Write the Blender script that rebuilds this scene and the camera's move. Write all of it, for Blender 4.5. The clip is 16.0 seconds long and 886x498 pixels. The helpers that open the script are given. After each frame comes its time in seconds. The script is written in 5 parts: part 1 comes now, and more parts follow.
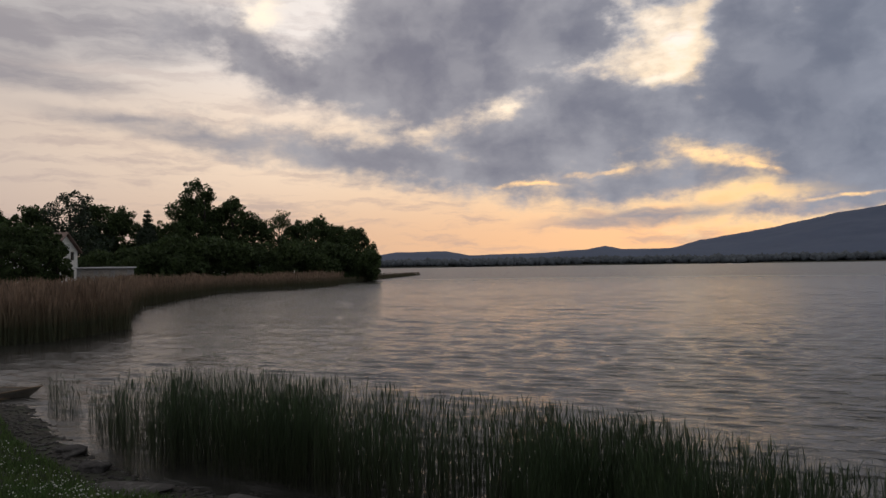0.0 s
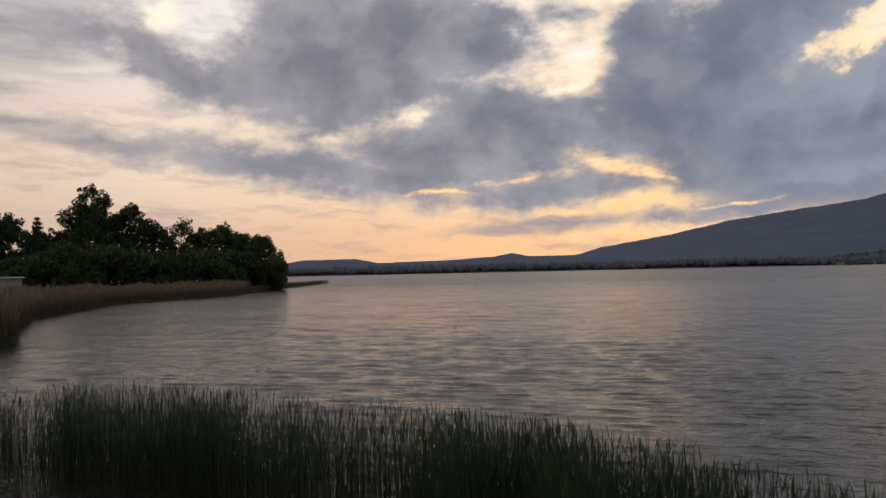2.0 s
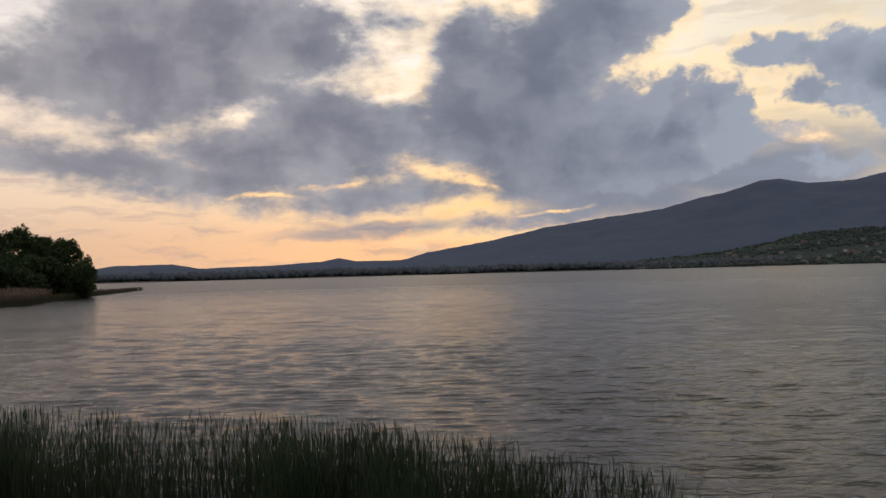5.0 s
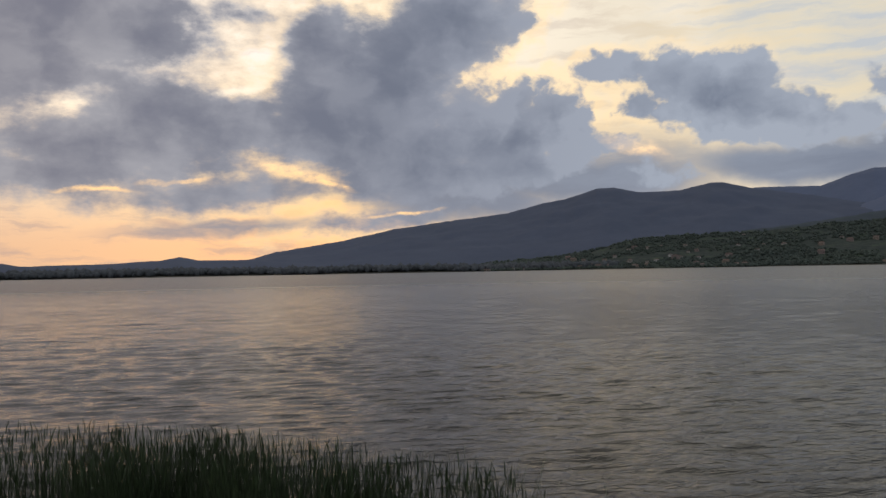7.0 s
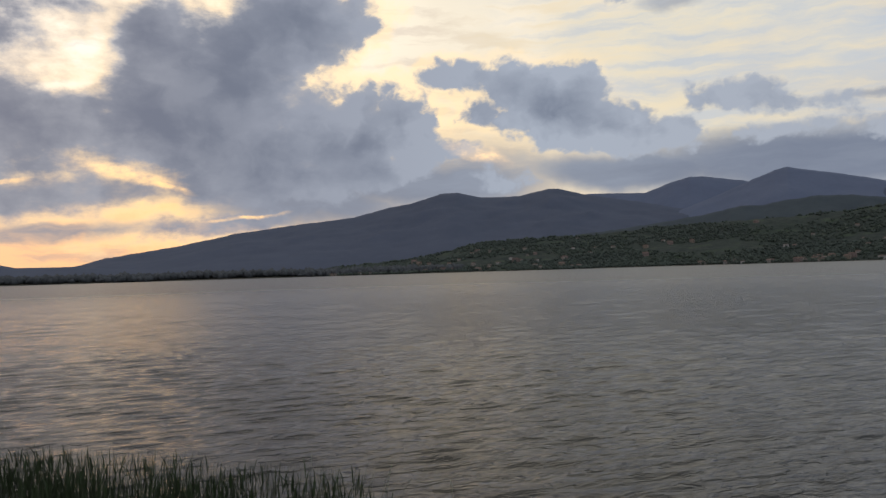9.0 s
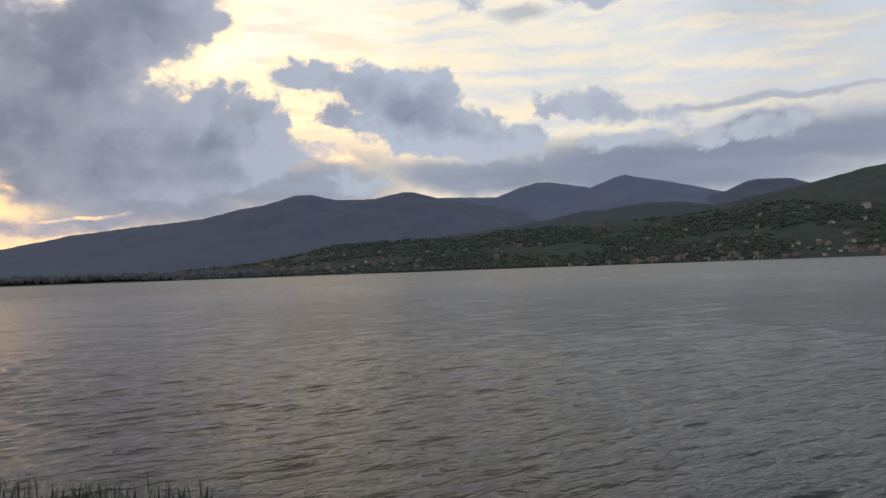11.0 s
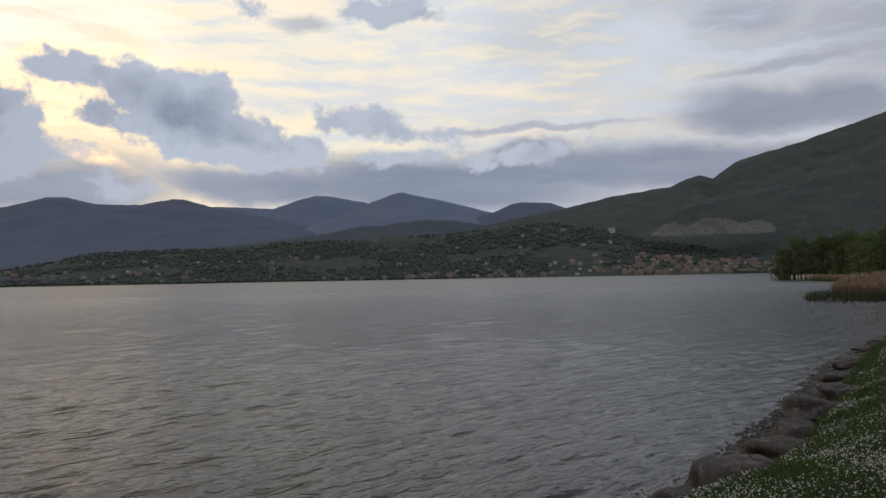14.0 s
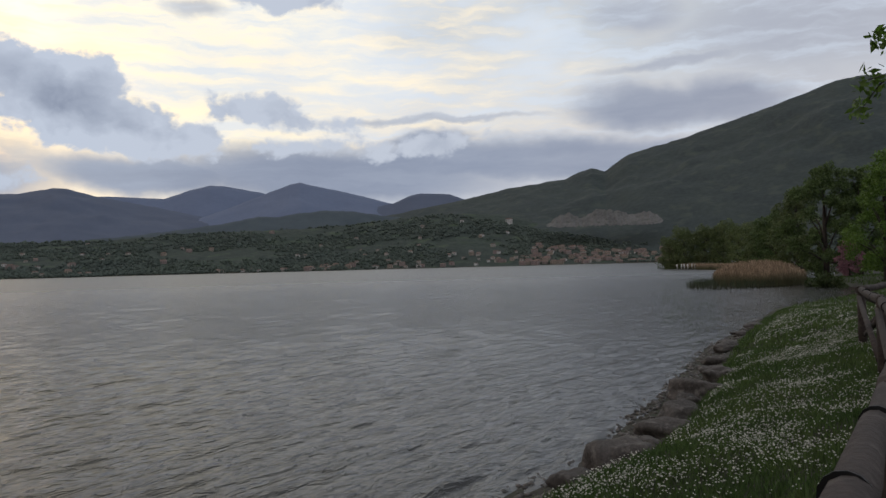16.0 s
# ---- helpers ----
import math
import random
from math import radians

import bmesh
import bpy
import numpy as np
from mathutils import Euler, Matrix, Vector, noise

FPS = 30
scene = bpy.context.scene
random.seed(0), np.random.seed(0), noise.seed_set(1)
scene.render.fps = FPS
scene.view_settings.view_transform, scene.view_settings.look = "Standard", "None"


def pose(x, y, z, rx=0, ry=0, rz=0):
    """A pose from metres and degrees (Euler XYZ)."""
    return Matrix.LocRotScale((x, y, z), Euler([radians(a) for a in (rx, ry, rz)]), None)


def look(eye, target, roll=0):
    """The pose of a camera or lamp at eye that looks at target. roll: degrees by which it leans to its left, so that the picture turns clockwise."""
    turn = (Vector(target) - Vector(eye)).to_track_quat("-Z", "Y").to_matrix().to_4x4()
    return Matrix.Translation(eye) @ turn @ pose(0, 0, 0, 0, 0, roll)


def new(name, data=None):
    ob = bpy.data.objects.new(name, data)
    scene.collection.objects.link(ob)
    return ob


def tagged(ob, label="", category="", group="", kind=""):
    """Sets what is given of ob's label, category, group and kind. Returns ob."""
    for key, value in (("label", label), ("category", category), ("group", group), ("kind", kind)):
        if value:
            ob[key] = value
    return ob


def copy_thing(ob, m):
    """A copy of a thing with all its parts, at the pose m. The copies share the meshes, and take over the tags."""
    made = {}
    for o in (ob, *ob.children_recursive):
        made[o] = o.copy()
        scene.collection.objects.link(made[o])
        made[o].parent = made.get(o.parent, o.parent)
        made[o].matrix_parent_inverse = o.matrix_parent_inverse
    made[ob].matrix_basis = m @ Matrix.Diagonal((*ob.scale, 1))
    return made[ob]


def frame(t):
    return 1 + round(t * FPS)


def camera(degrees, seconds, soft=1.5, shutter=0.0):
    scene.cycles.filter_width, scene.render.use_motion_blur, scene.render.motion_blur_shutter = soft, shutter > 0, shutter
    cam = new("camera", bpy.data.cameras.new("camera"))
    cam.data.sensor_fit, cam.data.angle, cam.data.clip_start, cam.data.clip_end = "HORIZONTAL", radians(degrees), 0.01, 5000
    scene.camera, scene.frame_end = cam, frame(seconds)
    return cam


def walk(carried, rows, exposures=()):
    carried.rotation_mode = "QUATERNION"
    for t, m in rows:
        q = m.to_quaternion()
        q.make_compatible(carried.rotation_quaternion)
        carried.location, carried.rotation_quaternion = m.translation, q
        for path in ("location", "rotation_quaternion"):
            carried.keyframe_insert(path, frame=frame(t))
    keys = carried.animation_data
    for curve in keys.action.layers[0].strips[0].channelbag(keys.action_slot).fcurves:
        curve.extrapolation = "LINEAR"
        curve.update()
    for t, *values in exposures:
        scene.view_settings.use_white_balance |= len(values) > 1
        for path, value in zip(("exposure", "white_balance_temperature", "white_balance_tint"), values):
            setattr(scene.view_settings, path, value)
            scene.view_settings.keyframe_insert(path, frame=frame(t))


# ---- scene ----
EYE = 3.0
cam = camera(60.4, 16.0, soft=1.5, shutter=0.0)
walk(cam, [
    (0.0, pose(0, 0, EYE, 91.29, 0.84, 0.00)),
    (0.5, pose(0, 0, EYE, 91.52, 1.06, -0.42)),
    (1.0, pose(0, 0, EYE, 91.66, 1.15, -1.71)),
    (1.5, pose(0, 0, EYE, 91.76, 1.12, -4.25)),
    (2.0, pose(0, 0, EYE, 91.74, 1.22, -6.84)),
    (2.5, pose(0, 0, EYE, 91.70, 1.34, -9.35)),
    (3.0, pose(0, 0, EYE, 91.70, 1.41, -11.61)),
    (3.5, pose(0, 0, EYE, 91.74, 1.36, -13.59)),
    (4.0, pose(0, 0, EYE, 91.78, 1.54, -15.57)),
    (6.5, pose(0, 0, EYE, 91.74, 0.99, -27.90)),
    (7.0, pose(0, 0, EYE, 91.65, 1.04, -31.06)),
    (7.5, pose(0, 0, EYE, 91.61, 1.25, -33.46)),
    (8.0, pose(0, 0, EYE, 91.68, 1.29, -36.23)),
    (8.5, pose(0, 0, EYE, 91.73, 1.55, -38.50)),
    (9.0, pose(0, 0, EYE, 91.70, 1.71, -42.57)),
    (11.5, pose(0, 0, EYE, 91.57, 2.10, -56.24)),
    (12.0, pose(0, 0, EYE, 91.63, 2.13, -59.57)),
    (12.5, pose(0, 0, EYE, 91.83, 2.04, -62.24)),
    (13.0, pose(0, 0, EYE, 92.04, 1.65, -64.63)),
    (13.5, pose(0, 0, EYE, 92.04, 1.41, -68.25)),
    (14.0, pose(0, 0, EYE, 92.16, 1.06, -70.14)),
    (14.5, pose(0, 0, EYE, 92.13, 0.99, -72.43)),
    (15.0, pose(0, 0, EYE, 91.97, 1.14, -74.21)),
    (15.5, pose(0, 0, EYE, 91.69, 1.17, -76.86)),
    (16.0, pose(0, 0, EYE, 91.32, 1.48, -77.66)),
], exposures=[
    (0.0, 0.0, 6500, 10), (4.0, 0.0, 6500, 10), (9.0, 0.12, 6500, 9),
    (12.0, 0.40, 6500, 10), (13.5, 0.36, 6500, 10), (16.0, 0.54, 6500, 9),
])

# ---- sky and sun ----
SUN_AZ, SUN_EL = 24.0, 7.0

world = bpy.data.worlds.new("evening_sky")
scene.world = world
world.use_nodes = True
W = world.node_tree
W.nodes.clear()


def wmath(op, a, b=None, c=None, clamp=False):
    n = W.nodes.new("ShaderNodeMath")
    n.operation, n.use_clamp = op, clamp
    for i, v in enumerate((a, b, c)):
        if v is None:
            continue
        if isinstance(v, (int, float)):
            n.inputs[i].default_value = v
        else:
            W.links.new(v, n.inputs[i])
    return n.outputs[0]


def wrange(v, lo, hi, a=0.0, b=1.0, smooth=True):
    n = W.nodes.new("ShaderNodeMapRange")
    n.interpolation_type = "SMOOTHSTEP" if smooth else "LINEAR"
    W.links.new(v, n.inputs["Value"])
    for key, x in (("From Min", lo), ("From Max", hi), ("To Min", a), ("To Max", b)):
        n.inputs[key].default_value = x
    return n.outputs["Result"]


def wmix(fac, a, b):
    n = W.nodes.new("ShaderNodeMix")
    n.data_type, n.clamp_factor = "RGBA", True
    if isinstance(fac, float):
        n.inputs[0].default_value = fac
    else:
        W.links.new(fac, n.inputs[0])
    for sock, v in ((n.inputs[6], a), (n.inputs[7], b)):
        if isinstance(v, tuple):
            sock.default_value = (*v, 1)
        else:
            W.links.new(v, sock)
    return n.outputs[2]


def wramp(v, stops):
    """Colours over the bearing, in degrees from -180 to 180."""
    n = W.nodes.new("ShaderNodeValToRGB")
    W.links.new(wrange(v, -180, 180, smooth=False), n.inputs[0])
    e = n.color_ramp.elements
    while len(e) < len(stops):
        e.new(0.5)
    for el, (deg, col) in zip(e, stops):
        el.position, el.color = (deg + 180) / 360, (*col, 1)
    return n.outputs[0]


def wnoise(vec, scale, detail, rough=0.55):
    n = W.nodes.new("ShaderNodeTexNoise")
    W.links.new(vec, n.inputs["Vector"])
    n.inputs["Scale"].default_value = scale
    n.inputs["Detail"].default_value = detail
    n.inputs["Roughness"].default_value = rough
    return n


coord = W.nodes.new("ShaderNodeTexCoord")
split = W.nodes.new("ShaderNodeSeparateXYZ")
W.links.new(coord.outputs["Generated"], split.inputs[0])
bearing = wmath("MULTIPLY", wmath("ARCTAN2", split.outputs[0], split.outputs[1]), 57.29578)
height = wmath("MULTIPLY", wmath("ARCSINE", split.outputs[2]), 57.29578)
height = wmath("ABSOLUTE", height)
join = W.nodes.new("ShaderNodeCombineXYZ")
W.links.new(bearing, join.inputs[0])
W.links.new(height, join.inputs[1])
flat = join.outputs[0]
stretch = W.nodes.new("ShaderNodeVectorMath")
stretch.operation = "MULTIPLY"
W.links.new(flat, stretch.inputs[0])
stretch.inputs[1].default_value = (1.0, 1.7, 1.0)
grain = stretch.outputs[0]


def warp(vec, scale, detail, amount):
    n = wnoise(grain, scale, detail)
    off = W.nodes.new("ShaderNodeVectorMath")
    off.operation = "SUBTRACT"
    W.links.new(n.outputs["Color"], off.inputs[0])
    off.inputs[1].default_value = (0.5, 0.5, 0.5)
    add = W.nodes.new("ShaderNodeVectorMath")
    add.operation = "MULTIPLY_ADD"
    W.links.new(off.outputs[0], add.inputs[0])
    add.inputs[1].default_value = (amount, amount * 0.6, 0)
    W.links.new(vec, add.inputs[2])
    return add.outputs[0]


bent = warp(warp(flat, 0.16, 2.0, 2.2), 0.6, 3.0, 1.3)


def oval(az, el, ra, re, tilt, after=None):
    """How far out of a leaning oval in the sky, 1 on its rim; each follows upon the last."""
    m = W.nodes.new("ShaderNodeMapping")
    m.vector_type = "TEXTURE"
    turn = bent
    if after:
        step = W.nodes.new("ShaderNodeVectorMath")
        step.operation = "MULTIPLY_ADD"
        W.links.new(after, step.inputs[0])
        step.inputs[1].default_value = (1e-6, 1e-6, 0)
        W.links.new(bent, step.inputs[2])
        turn = step.outputs[0]
    W.links.new(turn, m.inputs["Vector"])
    m.inputs["Location"].default_value = (az, el, 0)
    m.inputs["Rotation"].default_value = (0, 0, radians(tilt))
    m.inputs["Scale"].default_value = (ra, re, 1)
    n = W.nodes.new("ShaderNodeVectorMath")
    n.operation = "LENGTH"
    W.links.new(m.outputs[0], n.inputs[0])
    return n.outputs["Value"]


fields = {}


def cumulus(az, el, ra, re, tilt):
    d = wmath("MULTIPLY_ADD", oval(az, el, ra, re, tilt, fields.get("last")), re, -re)
    fields["thick"] = wmath("SMOOTH_MIN", fields["thick"], d, 0.8) if "thick" in fields else d
    fields["last"] = fields["thick"]


def gap(az, el, ra, re, tilt):
    d = wmath("MULTIPLY_ADD", oval(az, el, ra, re, tilt, fields["last"]), -re, re)
    fields["thick"] = wmath("SMOOTH_MAX", fields["thick"], d, 0.8)
    fields["last"] = fields["thick"]


def veil(az, el, ra, re, tilt):
    d = wrange(oval(az, el, ra, re, tilt, fields["last"]), 1.35, 0.35)
    fields["thin"] = wmath("MAXIMUM", fields["thin"], d) if "thin" in fields else d
    fields["last"] = fields["thin"]


def bank(az, el, ra, re, tilt):
    d = wrange(oval(az, el, ra, re, tilt, fields["last"]), 1.45, 0.45)
    fields["bank"] = wmath("MAXIMUM", fields["bank"], d) if "bank" in fields else d
    fields["last"] = fields["bank"]


def gleam(az, el, ra, re, tilt):
    """Where the low sun breaks through."""
    d = wrange(oval(az, el, ra, re, tilt, fields["last"]), 1.6, 0.2)
    fields["gleam"] = wmath("MAXIMUM", fields["gleam"], d) if "gleam" in fields else d
    fields["last"] = fields["gleam"]


cumulus(-1.7, 14.7, 7.90, 3.52, -1)
cumulus(-7.6, 13.7, 3.69, 1.65, -9)
cumulus(4.4, 17.4, 9.41, 3.06, -1)
cumulus(9.3, 10.5, 12.32, 3.31, -1)
cumulus(-0.8, 18.3, 6.14, 2.44, -1)
cumulus(3.0, 12.8, 10.02, 2.50, -6)
cumulus(-3.5, 8.0, 9.71, 1.01, -7)
cumulus(3.8, 7.2, 7.18, 1.35, -1)
cumulus(12.6, 8.8, 8.06, 1.85, 4)
cumulus(-12.6, 14.6, 3.77, 1.37, -23)
cumulus(-17.9, 16.7, 1.87, 0.62, 11)
cumulus(24.8, 11.9, 6.58, 4.55, 9)
cumulus(27.5, 8.7, 5.66, 3.18, -1)
cumulus(29.3, 16.2, 7.32, 2.78, 14)
cumulus(25.6, 13.0, 6.43, 3.67, 9)
cumulus(36.0, 9.9, 6.16, 2.53, -1)
cumulus(36.4, 12.4, 1.72, 1.39, -1)
cumulus(39.6, 11.4, 1.88, 1.43, -1)
cumulus(32.9, 11.6, 2.26, 1.58, -1)
cumulus(41.8, 10.4, 0.92, 1.41, -1)
cumulus(43.9, 9.3, 1.90, 0.66, -6)
cumulus(37.4, 7.9, 3.92, 1.63, 4)
cumulus(32.5, 7.3, 4.95, 1.52, -1)
cumulus(16.2, 18.3, 0.90, 0.24, -6)
cumulus(15.4, 18.9, 0.49, 0.24, -1)
cumulus(14.4, 5.8, 5.10, 0.76, 4)
cumulus(25.4, 6.2, 0.73, 0.17, -9)
cumulus(27.7, 4.0, 2.40, 0.37, 5)
cumulus(32.1, 18.2, 5.76, 2.45, 9)
cumulus(51.6, 11.7, 4.07, 2.83, -6)
cumulus(48.0, 13.4, 1.92, 1.67, -1)
cumulus(55.9, 10.1, 4.18, 1.72, -13)
cumulus(44.0, 14.1, 3.18, 0.89, 5)
cumulus(53.1, 13.4, 1.73, 1.31, -1)
cumulus(45.8, 11.6, 2.17, 1.05, -26)
cumulus(59.0, 9.4, 2.98, 1.19, -6)
cumulus(64.4, 11.6, 2.4, 0.80, -8)
cumulus(67.2, 11.0, 2.1, 0.42, -8)
cumulus(61.8, 11.5, 0.8, 0.4, 8)
cumulus(66.0, 8.9, 1.6, 0.45, 4)
cumulus(69.2, 9.3, 0.9, 0.5, 8)
cumulus(76.0, 9.1, 3.0, 0.7, 2)
cumulus(66.7, 19.4, 2.4, 0.75, -2)
cumulus(56.3, 19.3, 0.8, 0.5, -2)
cumulus(47.5, 6.4, 1.27, 0.49, -2)
cumulus(9.6, 16.6, 3.2, 2.1, 0)
cumulus(22.6, 16.2, 2.6, 3.0, 10)
gap(4.3, 11.5, 2.59, 0.67, 17)
gap(-1.5, 10.1, 2.95, 0.67, 4)
gap(-10.9, 15.7, 1.20, 0.65, -31)
gap(16.0, 13.4, 1.8, 0.55, 4)
gap(18.9, 7.6, 2.95, 0.59, -9)
veil(-18.6, 9.6, 9.87, 0.80, -8)
veil(-9.4, 8.3, 4.53, 0.92, -5)
veil(-28.2, 13.0, 6.18, 0.95, -5)
veil(-22.3, 15.2, 4.63, 1.15, -1)
veil(-23.4, 16.8, 6.61, 2.26, 4)
veil(-29.2, 15.4, 3.80, 2.16, -1)
veil(-15.0, 16.7, 2.31, 1.19, -21)
veil(15.3, 6.0, 8.70, 0.90, 2)
veil(32.8, 5.4, 7.97, 2.00, -1)
veil(15.6, 3.4, 8.50, 0.59, 3)
veil(56.5, 7.0, 7.63, 1.53, -5)
veil(40.3, 7.4, 12.41, 2.92, -1)
veil(75.8, 8.1, 8.03, 1.56, 3)
veil(77.4, 9.4, 2.96, 0.73, 3)
veil(69.5, 7.1, 13.80, 2.10, -2)
veil(56.8, 7.1, 8.42, 1.52, -2)
veil(77.1, 11.0, 9.08, 0.28, -0)
veil(90.8, 11.8, 3.91, 1.40, 2)
veil(92.7, 10.3, 3.78, 1.24, -2)
veil(93.2, 11.1, 5.86, 1.70, -1)
veil(98.2, 11.2, 4.80, 1.81, -1)
veil(92.6, 17.6, 3.46, 1.18, -9)
veil(103.5, 15.3, 7.42, 2.98, -1)
veil(95.3, 14.0, 6.07, 0.40, 4)
veil(76.5, 9.6, 4.22, 0.76, 4)
veil(87.0, 7.6, 13.63, 1.67, -1)
veil(60.1, 18.5, 2.24, 0.62, -1)
bank(77.0, 7.9, 9.14, 1.55, 2)
bank(77.4, 9.2, 2.96, 0.61, 3)
bank(69.5, 6.9, 14.23, 2.10, -2)
bank(57.2, 6.9, 8.01, 1.27, -2)
bank(56.5, 6.8, 7.63, 1.30, -5)
bank(41.6, 6.5, 9.45, 1.67, -1)
bank(32.9, 5.6, 7.59, 1.84, -1)
bank(87.0, 7.6, 13.63, 1.50, -1)
bank(76.5, 9.5, 3.38, 0.51, 4)
bank(93.6, 11.0, 5.06, 1.37, -1)
bank(98.2, 11.1, 4.06, 1.41, -1)
gleam(19.8, 7.4, 3.19, 0.44, -10)
gleam(22.8, 6.5, 1.63, 0.23, -13)
gleam(11.7, 6.8, 2.04, 0.17, 4)
gleam(16.0, 13.5, 1.9, 0.32, 9)
gleam(4.5, 11.5, 1.88, 0.42, 17)
gleam(28.1, 4.3, 2.32, 0.15, 7)
gleam(6.3, 6.0, 2.10, 0.17, -1)
gleam(45.7, 8.7, 1.99, 0.49, -21)
gleam(-13.4, 18.3, 1.55, 1.19, -1)

fine = wnoise(grain, 0.42, 7.0, 0.6).outputs["Fac"]
broad = wnoise(grain, 0.11, 3.0).outputs["Fac"]
mottle = wnoise(bent, 0.20, 6.0, 0.5).outputs["Fac"]
streaky = W.nodes.new("ShaderNodeVectorMath")
streaky.operation = "MULTIPLY"
W.links.new(bent, streaky.inputs[0])
streaky.inputs[1].default_value = (0.22, 1.5, 1.0)
streak = wnoise(streaky.outputs[0], 0.55, 5.0, 0.6).outputs["Fac"]

# unseen broken cover past the named clouds, set by bearing to tune water brightness
rest = wmath("MULTIPLY", wmath("ADD", wmath("MULTIPLY", wrange(broad, 0.44, 0.64), wrange(bearing, 30, 54)), wmath("MULTIPLY", wrange(broad, 0.26, 0.46), wrange(bearing, 54, 30))), wmath("MAXIMUM", wrange(height, 20, 30), wmath("MAXIMUM", wrange(bearing, 112, 130), wrange(bearing, -34, -48))))
cells = W.nodes.new("ShaderNodeTexVoronoi")
cells.feature, cells.normalize = "SMOOTH_F1", True
W.links.new(bent, cells.inputs["Vector"])
for key, value in (("Scale", 0.34), ("Detail", 3.0), ("Roughness", 0.55), ("Lacunarity", 2.3), ("Smoothness", 0.35)):
    cells.inputs[key].default_value = value
heap = cells.outputs["Distance"]
east = wrange(bearing, 24, 38)
rough_edge = wmath("ADD", wmath("MULTIPLY", wmath("MULTIPLY_ADD", fine, 3.0, -1.95), wmath("SUBTRACT", 1.0, east)), wmath("MULTIPLY", wmath("ADD", wmath("MULTIPLY_ADD", heap, 3.9, -1.3), wmath("MULTIPLY_ADD", fine, 1.4, -0.7)), east))
puff = wmath("ADD", fields["thick"], rough_edge)
billow = wmath("ADD", wmath("MULTIPLY", wrange(puff, 0.9, -0.95), wrange(bearing, 42, 20)), wmath("MULTIPLY", wrange(puff, 0.32, -0.34), wrange(bearing, 20, 42)))
cover = wmath("MAXIMUM", billow, wmath("MULTIPLY", rest, wmath("ADD", wrange(bearing, 34, 50, 0.95, 0.35), wrange(bearing, 72, 95, 0.0, 0.55))))
thinness = wmath("MULTIPLY", fields["thin"], wrange(streak, 0.28, 0.62, 0.5, 1.0))

swing = wmath("ADD", bearing, wmath("MULTIPLY", wmath("MULTIPLY_ADD", broad, 34.0, -17.0), wrange(bearing, 36, 52)))
low = wramp(bearing, [(-180, (0.50, 0.50, 0.54)), (-80, (0.48, 0.44, 0.44)), (-32, (0.55, 0.42, 0.36)), (-12, (0.70, 0.47, 0.33)), (12, (1.06, 0.60, 0.31)), (27, (1.14, 0.62, 0.30)),
                      (38, (0.74, 0.60, 0.52)), (48, (0.95, 0.74, 0.48)), (70, (0.50, 0.53, 0.62)), (110, (0.42, 0.45, 0.54)), (180, (0.50, 0.50, 0.54))])
middle = wramp(swing, [(-180, (0.55, 0.57, 0.64)), (-80, (0.50, 0.48, 0.50)), (-32, (0.66, 0.54, 0.46)), (-12, (0.95, 0.74, 0.56)), (12, (1.05, 0.78, 0.50)), (24, (1.15, 0.74, 0.32)),
                         (38, (0.98, 0.80, 0.56)), (50, (0.84, 0.70, 0.49)), (58, (0.74, 0.67, 0.54)), (70, (0.58, 0.56, 0.53)), (110, (0.38, 0.385, 0.43)), (180, (0.55, 0.57, 0.64))])
upper = wramp(swing, [(-180, (0.58, 0.62, 0.70)), (-80, (0.50, 0.52, 0.56)), (-32, (0.52, 0.49, 0.48)), (-12, (0.90, 0.82, 0.77)), (12, (1.06, 0.97, 0.90)), (30, (1.12, 0.98, 0.80)),
                        (50, (0.80, 0.72, 0.58)), (60, (0.70, 0.66, 0.57)), (72, (0.59, 0.59, 0.585)), (88, (0.40, 0.43, 0.47)), (110, (0.32, 0.335, 0.38)), (180, (0.58, 0.62, 0.70))])

nishita = W.nodes.new("ShaderNodeTexSky")
nishita.sky_type, nishita.sun_disc = "NISHITA", False
nishita.sun_elevation, nishita.sun_rotation = radians(SUN_EL), radians(SUN_AZ)
dome = W.nodes.new("ShaderNodeVectorMath")
dome.operation = "SCALE"
W.links.new(nishita.outputs[0], dome.inputs[0])
dome.inputs["Scale"].default_value = 0.09

clear = wmix(wrange(height, 1.0, 8.5), low, middle)
clear = wmix(wrange(height, 8.0, 17.0), clear, upper)
clear = wmix(wrange(height, 24.0, 60.0, 0.0, 0.4), clear, dome.outputs[0])
clear = wmix(wmath("MULTIPLY", wmath("MULTIPLY", wrange(streak, 0.46, 0.66), wrange(height, 14.0, 5.0, 0.3, 0.5)), wrange(bearing, 60, 40)), clear, (0.40, 0.32, 0.32))
# thin high streaks in the east: pale blue between cream
blue_bits = wmath("MULTIPLY", wmath("MULTIPLY", wrange(streak, 0.56, 0.34), wrange(height, 5.0, 10.0)), wrange(bearing, 42, 56))
clear = wmix(wmath("MULTIPLY", blue_bits, 0.6), clear, (0.47, 0.53, 0.62))
cream_bits = wmath("MULTIPLY", wmath("MULTIPLY", wrange(streak, 0.46, 0.72), wrange(height, 5.0, 9.0)), wmath("MULTIPLY", wrange(bearing, 38, 50), wrange(bearing, 100, 74)))
clear = wmix(wmath("MULTIPLY", cream_bits, 0.5), clear, (0.86, 0.71, 0.47))

